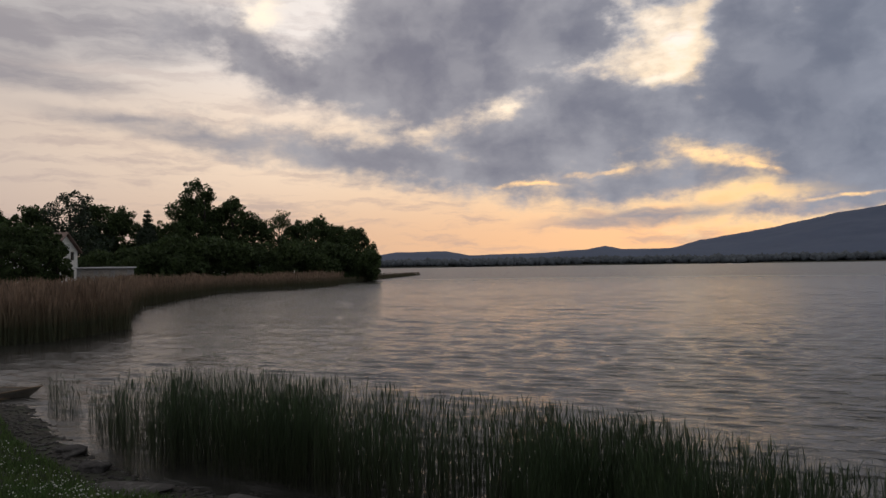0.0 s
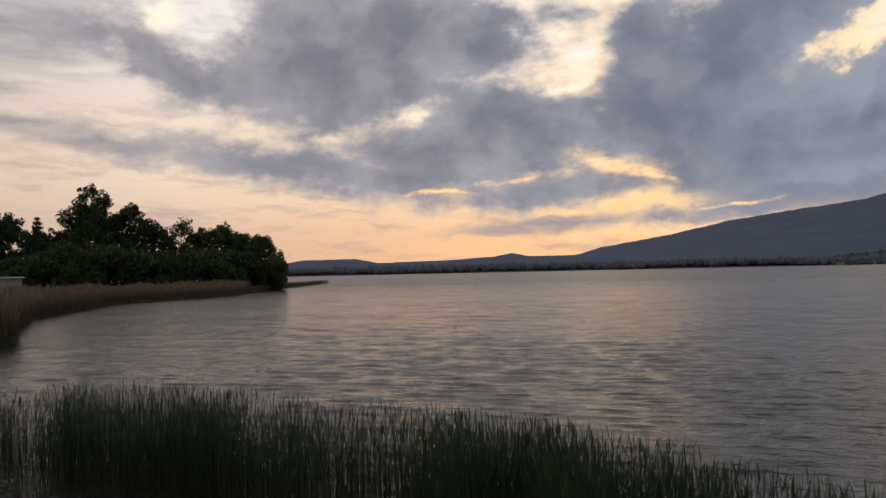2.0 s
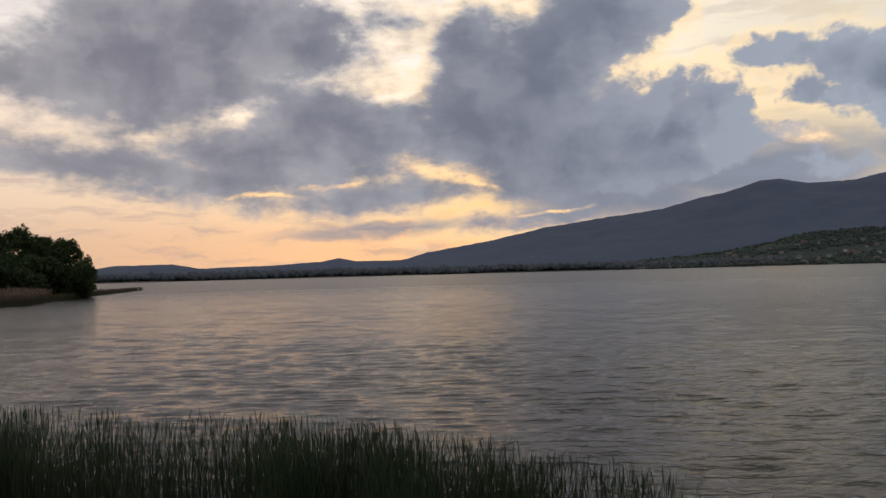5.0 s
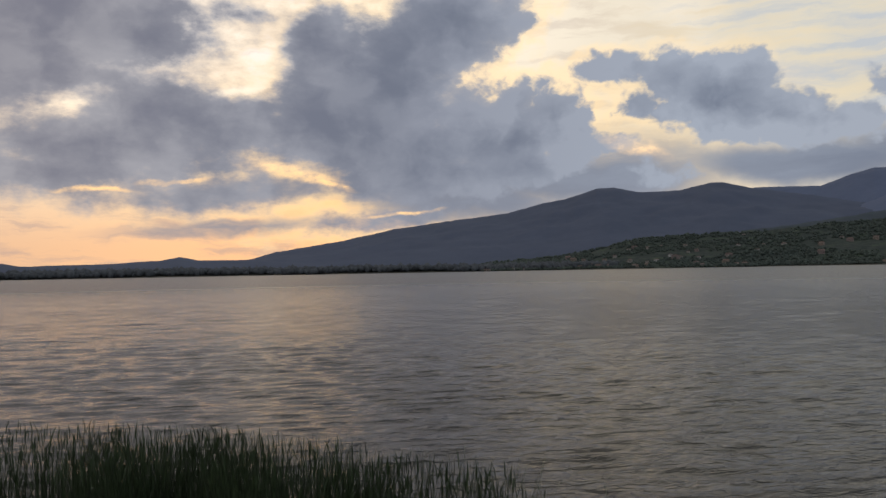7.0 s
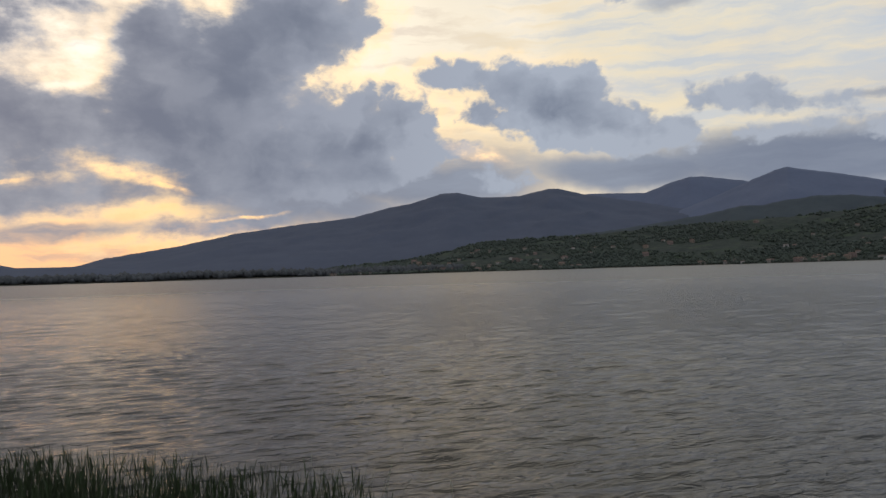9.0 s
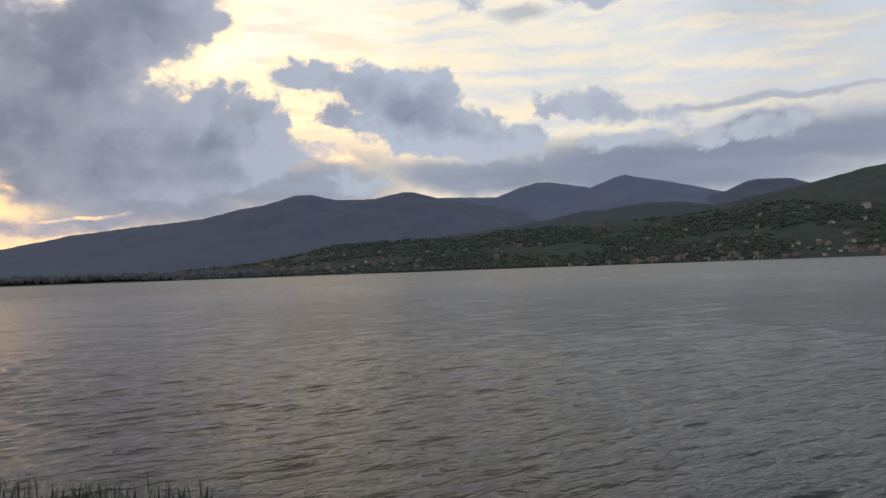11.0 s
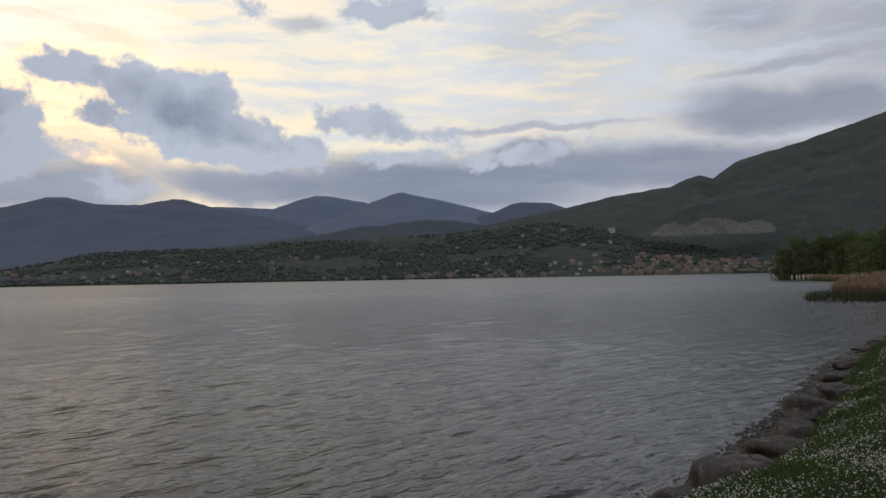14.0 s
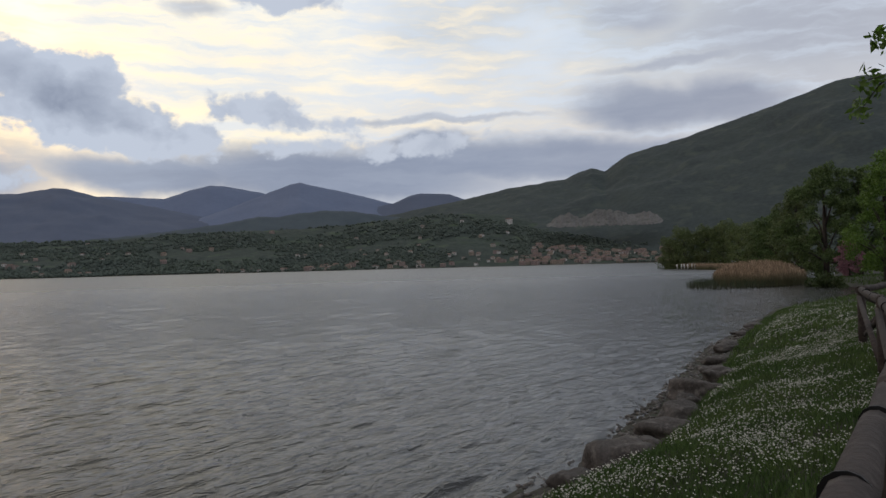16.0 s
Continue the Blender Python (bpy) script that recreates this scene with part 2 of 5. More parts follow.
# cloud bodies: slate within, paler where they thin out, lit along the rims towards the sun
near_sun = W.nodes.new("ShaderNodeVectorMath")
near_sun.operation = "DISTANCE"
W.links.new(flat, near_sun.inputs[0])
near_sun.inputs[1].default_value = (SUN_AZ + 6, 9, 0)
glow = wrange(near_sun.outputs["Value"], 34, 3)
slate = wramp(bearing, [(-180, (0.30, 0.31, 0.35)), (-30, (0.24, 0.22, 0.25)), (5, (0.198, 0.200, 0.248)), (30, (0.160, 0.180, 0.238)), (50, (0.140, 0.166, 0.232)), (80, (0.172, 0.203, 0.278)), (110, (0.23, 0.245, 0.30)), (180, (0.30, 0.31, 0.35))])
pale = wramp(bearing, [(-180, (0.45, 0.46, 0.50)), (-30, (0.36, 0.34, 0.36)), (5, (0.40, 0.39, 0.42)), (30, (0.29, 0.31, 0.375)), (50, (0.37, 0.41, 0.49)), (80, (0.37, 0.40, 0.465)), (110, (0.35, 0.365, 0.42)), (180, (0.45, 0.46, 0.50))])
body = wmix(wmath("ADD", wmath("MULTIPLY", wrange(puff, -2.8, 0.4), 0.6), wmath("MULTIPLY", wmath("ADD", wmath("MULTIPLY", wrange(mottle, 0.38, 0.64), 0.9), wmath("MULTIPLY", wrange(heap, 0.5, 0.1), wmath("MULTIPLY", east, 0.9))), 0.6)), slate, pale)
rim = wmath("MULTIPLY", wmath("MULTIPLY", wrange(puff, -0.55, 0.1), wrange(puff, 1.3, 0.3)), glow)
lit = wmix(wmath("MULTIPLY", rim, 0.6), clear, (1.2, 0.86, 0.46))
veils = wmix(wmath("MULTIPLY", thinness, 0.85), lit, wmix(0.55, slate, pale))
banks = wmix(wmath("MULTIPLY", fields["bank"], 0.96), veils, wmix(wmath("ADD", wrange(streak, 0.3, 0.75, 0.05, 0.28), wrange(bearing, 66, 50, 0.0, 0.35)), slate, pale))
sky = wmix(cover, banks, body)
gold = wmix(wrange(height, 6.0, 13.0), (1.35, 0.84, 0.38), (1.15, 0.98, 0.78))
sky = wmix(wmath("MULTIPLY", fields["gleam"], wrange(fine, 0.38, 0.62, 0.25, 0.95)), sky, gold)

backg = W.nodes.new("ShaderNodeBackground")
W.links.new(sky, backg.inputs[0])
backg.inputs[1].default_value = 1.0
wout = W.nodes.new("ShaderNodeOutputWorld")
W.links.new(backg.outputs[0], wout.inputs[0])
world.cycles.sampling_method = "MANUAL"
world.cycles.sample_map_resolution = 512

sun = new("sun", bpy.data.lights.new("sun", "SUN"))
sun.data.energy, sun.data.angle, sun.data.color = 0.04, radians(50), (1.0, 0.78, 0.55)
away = (math.sin(radians(SUN_AZ)) * 100, math.cos(radians(SUN_AZ)) * 100, 100 * math.tan(radians(SUN_EL)))
sun.matrix_world = look(away, (0, 0, 0))


# ---- materials ----
def mat(name, base, rough=0.8, other=None, scale=1.0, detail=5.0, spots=None, bump=0.0, bump_scale=None, metal=0.0, specular=0.4, island=0.0, each=0.0, translucent=0.0, grain=0.35):
    """A surface of two tones mixed by coarse and fine noise, with relief; island and each vary whole pieces."""
    m = bpy.data.materials.new(name)
    m.use_nodes = True
    t = m.node_tree
    b = t.nodes["Principled BSDF"]
    b.inputs["Roughness"].default_value, b.inputs["Metallic"].default_value = rough, metal
    b.inputs["Specular IOR Level"].default_value = specular
    tc = t.nodes.new("ShaderNodeTexCoord")
    vec = tc.outputs["Object"]
    other = other or tuple(c * 0.6 for c in base)

    def tex(s, d):
        n = t.nodes.new("ShaderNodeTexNoise")
        t.links.new(vec, n.inputs["Vector"])
        n.inputs["Scale"].default_value, n.inputs["Detail"].default_value = s, d
        return n.outputs["Fac"]

    def rng(v, lo, hi, a=0.0, c=1.0):
        n = t.nodes.new("ShaderNodeMapRange")
        t.links.new(v, n.inputs["Value"])
        for key, x in (("From Min", lo), ("From Max", hi), ("To Min", a), ("To Max", c)):
            n.inputs[key].default_value = x
        return n.outputs["Result"]

    def mix(f, a, c, how="MIX"):
        n = t.nodes.new("ShaderNodeMix")
        n.data_type, n.blend_type = "RGBA", how
        if isinstance(f, float):
            n.inputs[0].default_value = f
        else:
            t.links.new(f, n.inputs[0])
        for sock, v in ((n.inputs[6], a), (n.inputs[7], c)):
            if isinstance(v, tuple):
                sock.default_value = (*v, 1)
            else:
                t.links.new(v, sock)
        return n.outputs[2]

    col = mix(rng(tex(scale, detail), 0.35, 0.65), base, other)
    col = mix(grain, col, mix(rng(tex(scale * 9, 4.0), 0.4, 0.6), base, tuple(c * 0.45 for c in other)))
    if spots:
        col = mix(rng(tex(scale * 2.7, 3.0), 0.55, 0.68), col, spots)
    if island:
        g = t.nodes.new("ShaderNodeNewGeometry")
        col = mix(1.0, col, rng(g.outputs["Random Per Island"], 0, 1, 1 - island, 1 + island), "MULTIPLY")
    if each:
        o = t.nodes.new("ShaderNodeObjectInfo")
        col = mix(1.0, col, rng(o.outputs["Random"], 0, 1, 1 - each, 1 + each), "MULTIPLY")
    t.links.new(col, b.inputs["Base Color"])
    if bump:
        n = t.nodes.new("ShaderNodeBump")
        n.inputs["Strength"].default_value, n.inputs["Distance"].default_value = 0.8, bump
        t.links.new(tex(bump_scale or scale * 6, 6.0), n.inputs["Height"])
        t.links.new(n.outputs[0], b.inputs["Normal"])
    if translucent:
        tr = t.nodes.new("ShaderNodeBsdfTranslucent")
        t.links.new(col, tr.inputs["Color"])
        ms = t.nodes.new("ShaderNodeMixShader")
        ms.inputs[0].default_value = translucent
        t.links.new(b.outputs[0], ms.inputs[1])
        t.links.new(tr.outputs[0], ms.inputs[2])
        t.links.new(ms.outputs[0], t.nodes["Material Output"].inputs[0])
    return m


def by_height(m, lo, hi, bottom):
    """Another tone towards the foot of the stems."""
    t = m.node_tree
    b = t.nodes["Principled BSDF"]
    link = b.inputs["Base Color"].links[0].from_socket
    tc = t.nodes.new("ShaderNodeTexCoord")
    s = t.nodes.new("ShaderNodeSeparateXYZ")
    t.links.new(tc.outputs["Object"], s.inputs[0])
    r = t.nodes.new("ShaderNodeMapRange")
    t.links.new(s.outputs[2], r.inputs["Value"])
    r.inputs["From Min"].default_value, r.inputs["From Max"].default_value = lo, hi
    n = t.nodes.new("ShaderNodeMix")
    n.data_type = "RGBA"
    t.links.new(r.outputs[0], n.inputs[0])
    n.inputs[6].default_value = (*bottom, 1)
    t.links.new(link, n.inputs[7])
    t.links.new(n.outputs[2], b.inputs["Base Color"])
    return m


M_SOIL = mat("bank_soil_and_turf", (0.034, 0.036, 0.020), 0.95, (0.038, 0.031, 0.024), 0.7, spots=(0.028, 0.038, 0.016), bump=0.04, bump_scale=9)
M_GRASS = mat("grass_blades", (0.050, 0.096, 0.022), 0.75, (0.090, 0.132, 0.036), 0.8, island=0.45, translucent=0.3)
M_FLOWER = mat("white_flower_heads", (0.66, 0.66, 0.58), 0.9, (0.50, 0.50, 0.43), 30, island=0.35)
M_ROCK = mat("grey_brown_boulder", (0.078, 0.069, 0.061), 0.9, (0.042, 0.037, 0.033), 3.2, spots=(0.11, 0.10, 0.088), bump=0.05, bump_scale=7, each=0.25)
M_MUDSTONE = mat("muddy_pebbles", (0.050, 0.043, 0.036), 0.7, (0.028, 0.024, 0.020), 4, island=0.5)
M_PEBBLE = mat("wet_pebbles", (0.105, 0.092, 0.080), 0.5, (0.05, 0.044, 0.038), 4, island=0.5)
M_LOG = mat("weathered_log", (0.050, 0.037, 0.031), 0.85, (0.030, 0.022, 0.018), 3.0, spots=(0.070, 0.058, 0.049), bump=0.012, bump_scale=26)
M_WIRE = mat("dark_wire", (0.02, 0.02, 0.02), 0.5, metal=0.8)
M_BULRUSH = by_height(mat("green_bulrush", (0.030, 0.052, 0.021), 0.55, (0.048, 0.072, 0.028), 1.5, island=0.5, translucent=0.2), 0.1, 0.9, (0.035, 0.038, 0.018))
M_REED = by_height(mat("dry_reed", (0.25, 0.165, 0.108), 0.85, (0.17, 0.115, 0.076), 0.15, island=0.35, translucent=0.15), 0.6, 1.7, (0.050, 0.056, 0.026))
M_REED_TAN = by_height(mat("dry_tan_reed", (0.36, 0.265, 0.175), 0.85, (0.26, 0.19, 0.125), 0.15, island=0.35, translucent=0.15), 0.5, 1.5, (0.070, 0.080, 0.036))
M_BARK = mat("bark", (0.06, 0.048, 0.038), 0.9, (0.035, 0.028, 0.022), 2.5, bump=0.03, bump_scale=12)
M_LEAF = mat("broad_leaves", (0.046, 0.070, 0.022), 0.75, (0.066, 0.095, 0.028), 0.25, island=0.4, translucent=0.3)
M_LEAF_E = mat("shore_leaves", (0.078, 0.122, 0.038), 0.7, (0.108, 0.155, 0.048), 0.25, island=0.4, translucent=0.3)
M_LEAF_B = mat("fresh_leaves", (0.09, 0.17, 0.025), 0.5, (0.14, 0.22, 0.04), 0.3, island=0.35, translucent=0.35)
M_LEAF_W = mat("willow_leaves", (0.095, 0.135, 0.045), 0.6, (0.14, 0.165, 0.06), 0.2, island=0.4, translucent=0.3)
M_NEEDLE = mat("dark_needles", (0.022, 0.036, 0.018), 0.7, (0.035, 0.05, 0.022), 0.4, island=0.4)
M_BLOSSOM = mat("pink_blossom", (0.30, 0.15, 0.18), 0.7, (0.38, 0.22, 0.25), 0.6, island=0.3, translucent=0.3)
M_WALL = mat("white_render", (0.74, 0.72, 0.68), 0.85, (0.60, 0.58, 0.54), 0.5, bump=0.005, bump_scale=20)
M_ROOF = mat("clay_tiles", (0.19, 0.125, 0.10), 0.85, (0.13, 0.09, 0.075), 1.2, bump=0.03, bump_scale=8, each=0.3)
M_GLASS = mat("dark_window_glass", (0.02, 0.022, 0.026), 0.08, specular=0.6)
M_FRAME = mat("painted_frames", (0.35, 0.30, 0.25), 0.6)
M_CONCRETE = mat("grey_concrete", (0.34, 0.32, 0.30), 0.9, (0.25, 0.23, 0.21), 0.8, bump=0.01)
M_BOAT = mat("worn_boat_paint", (0.13, 0.11, 0.085), 0.6, (0.075, 0.066, 0.05), 3.0, spots=(0.12, 0.10, 0.08), bump=0.004, bump_scale=40)
M_BOATWOOD = mat("boat_timber", (0.22, 0.15, 0.09), 0.7, (0.13, 0.09, 0.055), 5.0, bump=0.004, bump_scale=30)
M_POST = mat("white_paint", (0.75, 0.75, 0.73), 0.7, (0.6, 0.6, 0.58), 2.0)
# distance haze is put into this forest colour as a blue-grey tint
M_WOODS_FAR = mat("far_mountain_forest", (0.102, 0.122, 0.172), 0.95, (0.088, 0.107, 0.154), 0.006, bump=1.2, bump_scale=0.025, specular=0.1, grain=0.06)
# next two: forest paled and blued, aerial haze mixed into the base colour
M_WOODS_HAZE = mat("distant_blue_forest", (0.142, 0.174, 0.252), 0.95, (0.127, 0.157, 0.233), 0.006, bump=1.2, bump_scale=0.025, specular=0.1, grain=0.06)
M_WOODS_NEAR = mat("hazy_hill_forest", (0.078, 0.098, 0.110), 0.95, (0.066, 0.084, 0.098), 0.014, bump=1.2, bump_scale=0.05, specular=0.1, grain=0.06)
M_WOODS_MID = mat("mountain_forest", (0.060, 0.074, 0.069), 0.95, (0.048, 0.060, 0.060), 0.008, spots=(0.068, 0.082, 0.070), bump=3.0, bump_scale=0.05, specular=0.1, grain=0.2)
M_MEADOW = mat("hillside_woods_and_meadows", (0.060, 0.077, 0.063), 0.95, (0.050, 0.063, 0.057), 0.008, spots=(0.070, 0.094, 0.062), bump=3.0, bump_scale=0.1, specular=0.1)
M_CLIFF = mat("quarry_limestone", (0.155, 0.150, 0.143), 0.95, (0.095, 0.095, 0.09), 0.03, spots=(0.075, 0.082, 0.07), bump=2.0, bump_scale=0.05)
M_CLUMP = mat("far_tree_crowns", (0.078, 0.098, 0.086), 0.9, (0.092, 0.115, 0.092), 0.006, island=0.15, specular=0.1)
# crown colour lightened towards blue-grey to carry the haze over the lake
M_CLUMP_HAZE = mat("far_shore_woods", (0.108, 0.118, 0.124), 0.95, (0.094, 0.104, 0.112), 0.02, island=0.15, specular=0.1)
TOWN_WALLS = [mat("town_wall_" + n, c, 0.9, tuple(v * 0.75 for v in c), 0.3) for n, c in (("cream", (0.42, 0.39, 0.35)), ("ochre", (0.32, 0.27, 0.22)), ("white", (0.60, 0.59, 0.57)), ("rose", (0.30, 0.24, 0.22)))]


def water_material():
    m = bpy.data.materials.new("lake_water")
    m.use_nodes = True
    t = m.node_tree
    b = t.nodes["Principled BSDF"]
    b.inputs["Base Color"].default_value = (0.026, 0.025, 0.021, 1)
    far = t.nodes.new("ShaderNodeVectorMath")
    far.operation = "LENGTH"
    calm = t.nodes.new("ShaderNodeMapRange")
    calm.inputs["From Min"].default_value, calm.inputs["From Max"].default_value = 12.0, 200.0
    calm.inputs["To Min"].default_value, calm.inputs["To Max"].default_value = 0.08, 0.30
    b.inputs["IOR"].default_value = 1.33
    tc = t.nodes.new("ShaderNodeTexCoord")
    t.links.new(tc.outputs["Object"], far.inputs[0])
    t.links.new(far.outputs["Value"], calm.inputs["Value"])
    t.links.new(calm.outputs[0], b.inputs["Roughness"])

    def waves(scale, stretch, turn, detail, distort=0.6):
        mp = t.nodes.new("ShaderNodeMapping")
        t.links.new(tc.outputs["Object"], mp.inputs["Vector"])
        mp.vector_type = "TEXTURE"
        mp.inputs["Rotation"].default_value = (0, 0, radians(-turn))
        mp.inputs["Scale"].default_value = (stretch, 1, 1)
        n = t.nodes.new("ShaderNodeTexNoise")
        t.links.new(mp.outputs[0], n.inputs["Vector"])
        n.inputs["Scale"].default_value, n.inputs["Detail"].default_value, n.inputs["Distortion"].default_value = scale, detail, distort
        return n.outputs["Fac"]

    fade = t.nodes.new("ShaderNodeMapRange")
    fade.inputs["From Min"].default_value, fade.inputs["From Max"].default_value = 40.0, 320.0
    fade.inputs["To Min"].default_value, fade.inputs["To Max"].default_value = 1.0, 0.8
    t.links.new(far.outputs["Value"], fade.inputs["Value"])
    normal = None
    for height, distance in ((waves(0.05, 4.0, 24, 2.0), 0.10), (waves(0.35, 4.5, 26, 2.0), 0.05), (waves(1.5, 5.0, 22, 2.0), 0.055), (waves(4.2, 3.4, 20, 2.0), 0.048), (waves(11.0, 2.4, 24, 3.0), 0.026)):
        n = t.nodes.new("ShaderNodeBump")
        n.inputs["Distance"].default_value = distance
        t.links.new(fade.outputs[0], n.inputs["Strength"])
        t.links.new(height, n.inputs["Height"])
        if normal:
            t.links.new(normal, n.inputs["Normal"])
        normal = n.outputs[0]
    t.links.new(normal, b.inputs["Normal"])
    return m


M_WATER = water_material()


# ---- building helpers ----
def mesh_of(name, verts, faces, material, smooth=False):
    me = bpy.data.meshes.new(name)
    verts, faces = np.asarray(verts, dtype=np.float32), np.asarray(faces, dtype=np.int32)
    n, k = faces.shape
    me.vertices.add(len(verts))
    me.vertices.foreach_set("co", verts.ravel())
    me.loops.add(n * k)
    me.loops.foreach_set("vertex_index", faces.ravel())
    me.polygons.add(n)
    me.polygons.foreach_set("loop_start", np.arange(0, n * k, k, dtype=np.int32))
    me.polygons.foreach_set("use_smooth", np.full(n, smooth))
    me.update(calc_edges=True)
    me.validate()
    me.materials.append(material)
    return me


def part(name, data, material, parent, label=""):
    if isinstance(data, bmesh.types.BMesh):
        bm, data = data, bpy.data.meshes.new(name)
        bm.to_mesh(data)
        bm.free()
        data.materials.append(material)
    ob = new(name, data)
    ob.parent = parent
    if label:
        tagged(ob, label=label)
    return ob


def thing(name, m, label, category, group="", kind="", data=None):
    ob = new(name, data)
    ob.matrix_world = m
    return tagged(ob, label, category, group, kind)


def box(x0, y0, z0, x1, y1, z1, bevel=0.0, bm=None):
    own = bm is None
    bm = bm or bmesh.new()
    v = bmesh.ops.create_cube(bm, size=1)["verts"]
    for p in v:
        p.co = Vector(((x0 + x1) / 2 + p.co.x * (x1 - x0), (y0 + y1) / 2 + p.co.y * (y1 - y0), (z0 + z1) / 2 + p.co.z * (z1 - z0)))
    if bevel and own:
        bmesh.ops.bevel(bm, geom=bm.edges[:], offset=bevel, segments=2, affect="EDGES")
    return bm


def tube(points, radii, sides=8, bm=None, wobble=0.0, rng=None):
    """A tapered limb through the points, with closed ends."""
    bm = bm or bmesh.new()
    rings = []
    pts = [Vector(p) for p in points]
    for i, p in enumerate(pts):
        d = (pts[min(i + 1, len(pts) - 1)] - pts[max(i - 1, 0)]).normalized()
        side = d.orthogonal().normalized()
        up = d.cross(side)
        ring = []
        for k in range(sides):
            a = 2 * math.pi * k / sides
            r = radii[i] * (1 + (rng.uniform(-wobble, wobble) if rng else 0))
            ring.append(bm.verts.new(p + side * (r * math.cos(a)) + up * (r * math.sin(a))))
        rings.append(ring)
    for a, b in zip(rings, rings[1:]):
        for k in range(sides):
            f = bm.faces.new((a[k], a[(k + 1) % sides], b[(k + 1) % sides], b[k]))
            f.smooth = True
    bm.faces.new(rings[0][::-1])
    bm.faces.new(rings[-1])
    bm.normal_update()
    return bm


def at(az, dist, z=0.0):
    return Vector((dist * math.sin(radians(az)), dist * math.cos(radians(az)), z))


# ---- the land: one sheet from the near bank under the lake to the far shore ----
SHORE = [(-8.8, 262), (-19, 142), (-19, 118), (-29, 95), (-25.5, 62), (-20, 45), (-17, 39), (-17.5, 33), (-20, 29.5), (-28, 27), (-30, 22), (-13.5, 18.6), (-9.2, 17.2), (-6.9, 14.0), (-5.4, 12.2), (-4.0, 10.9),
         (-1.7, 9.6), (1.5, 7.0), (4.6, 4.7), (7.2, 2.6), (9.3, 1.15), (10.7, 0.25), (12.6, -0.3), (15.2, -0.98), (18.6, -1.8), (25, -3.15), (38.4, -6.4), (49, -9.6), (60, -16), (72, -22), (90, -24), (97, -17),
         (106, -26), (150, -40), (240, -30), (322, -24), (345, -60)]
BACK = [(2400, -500), (3500, -3500), (-3500, -3500), (-3500, 400), (-300, 300)]
LAND = np.array(SHORE + BACK, dtype=float)


def inland(x, y):
    """Metres from the near shoreline, positive on land."""
    x, y = np.asarray(x, float), np.asarray(y, float)
    best = np.full(x.shape, 1e9)
    inside = np.zeros(x.shape, bool)
    for (ax, ay), (bx, by) in zip(LAND, np.roll(LAND, -1, axis=0)):
        ex, ey = bx - ax, by - ay
        t = np.clip(((x - ax) * ex + (y - ay) * ey) / (ex * ex + ey * ey), 0, 1)
        best = np.minimum(best, np.hypot(x - ax - t * ex, y - ay - t * ey))
        cross = (ay > y) != (by > y)
        with np.errstate(divide="ignore", invalid="ignore"):
            inside ^= cross & (x < (bx - ax) * (y - ay) / (by - ay if by != ay else 1e-9) + ax)
    return np.where(inside, best, -best)


FAR_SHORE = 1700.0


def ground_z(x, y):
    x, y = np.asarray(x, float), np.asarray(y, float)
    d = inland(x, y)
    r = np.hypot(x, y)
    bumps = 0.05 * np.sin(x * 1.7 + np.sin(y * 1.3)) * np.cos(y * 1.9 + np.cos(x * 0.8)) + 0.02 * np.sin(x * 5.1 + y * 3.3)
    steep = np.clip((x - 4) / 5, 0, 1) * np.clip((40 - x) / 15, 0, 1)
    bank = np.interp(d, [-40, -12, -3, -0.6, 0, 0.5, 1.5, 4.0, 8, 30], [-3, -1.6, -0.3, -0.01, 0.07, 0.30, 0.75, 1.38, 1.45, 1.5])
    soft = np.interp(d, [-40, -12, -3, 0, 1.5, 3, 5.2, 9, 30], [-3, -1.6, -0.35, -0.03, 0.22, 0.60, 1.40, 1.45, 1.5])
    low = np.interp(d, [-40, -12, -3, 0, 2, 8, 20, 60], [-3, -1.6, -0.35, -0.03, 0.25, 0.6, 0.9, 1.3])
    near = np.clip((46 - r) / 16, 0, 1)
    z = near * (steep * bank + (1 - steep) * soft) + (1 - near) * low
    z = z + bumps * np.clip(d / 1.0, 0, 1) * np.clip(60 / (r + 1), 0, 1)
    far = r - FAR_SHORE - 30 * np.sin(np.arctan2(x, y) * 23) - 20 * np.sin(np.arctan2(x, y) * 57)
    return np.maximum(z, np.interp(far, [-200, 0, 60, 3500], [-3, -0.05, 3.0, 20.0]))


def sheet(name, az0, az1, naz, radii, height, material, smooth=True):
    az = np.radians(np.linspace(az0, az1, naz))
    A, R = np.meshgrid(az, radii, indexing="ij")
    X, Y = R * np.sin(A), R * np.cos(A) - (0.35 if radii[0] < 1 else 0.0)
    Z = height(X, Y)
    v = np.stack([X, Y, Z], -1).reshape(-1, 3)
    i = np.arange(naz - 1)[:, None] * len(radii) + np.arange(len(radii) - 1)[None]
    i = i.ravel()
    f = np.stack([i, i + 1, i + 1 + len(radii), i + len(radii)], -1)
    return mesh_of(name, v, f, material, smooth)


near_r = np.concatenate([np.linspace(0.02, 4, 14), np.linspace(4.2, 30, 170), np.geomspace(30.4, 4900, 110)])
ground = thing("ground", Matrix(), "grassy lake bank of trodden soil and turf", "ground", kind="structure",
               data=sheet("ground", -180, 180, 900, near_r, ground_z, M_SOIL))

wrng = np.random.default_rng(3)
WAVES = [(w, radians(22 + wrng.normal(0, 13)), wrng.uniform(0, 6.28)) for w in np.geomspace(0.30, 4.5, 58)]


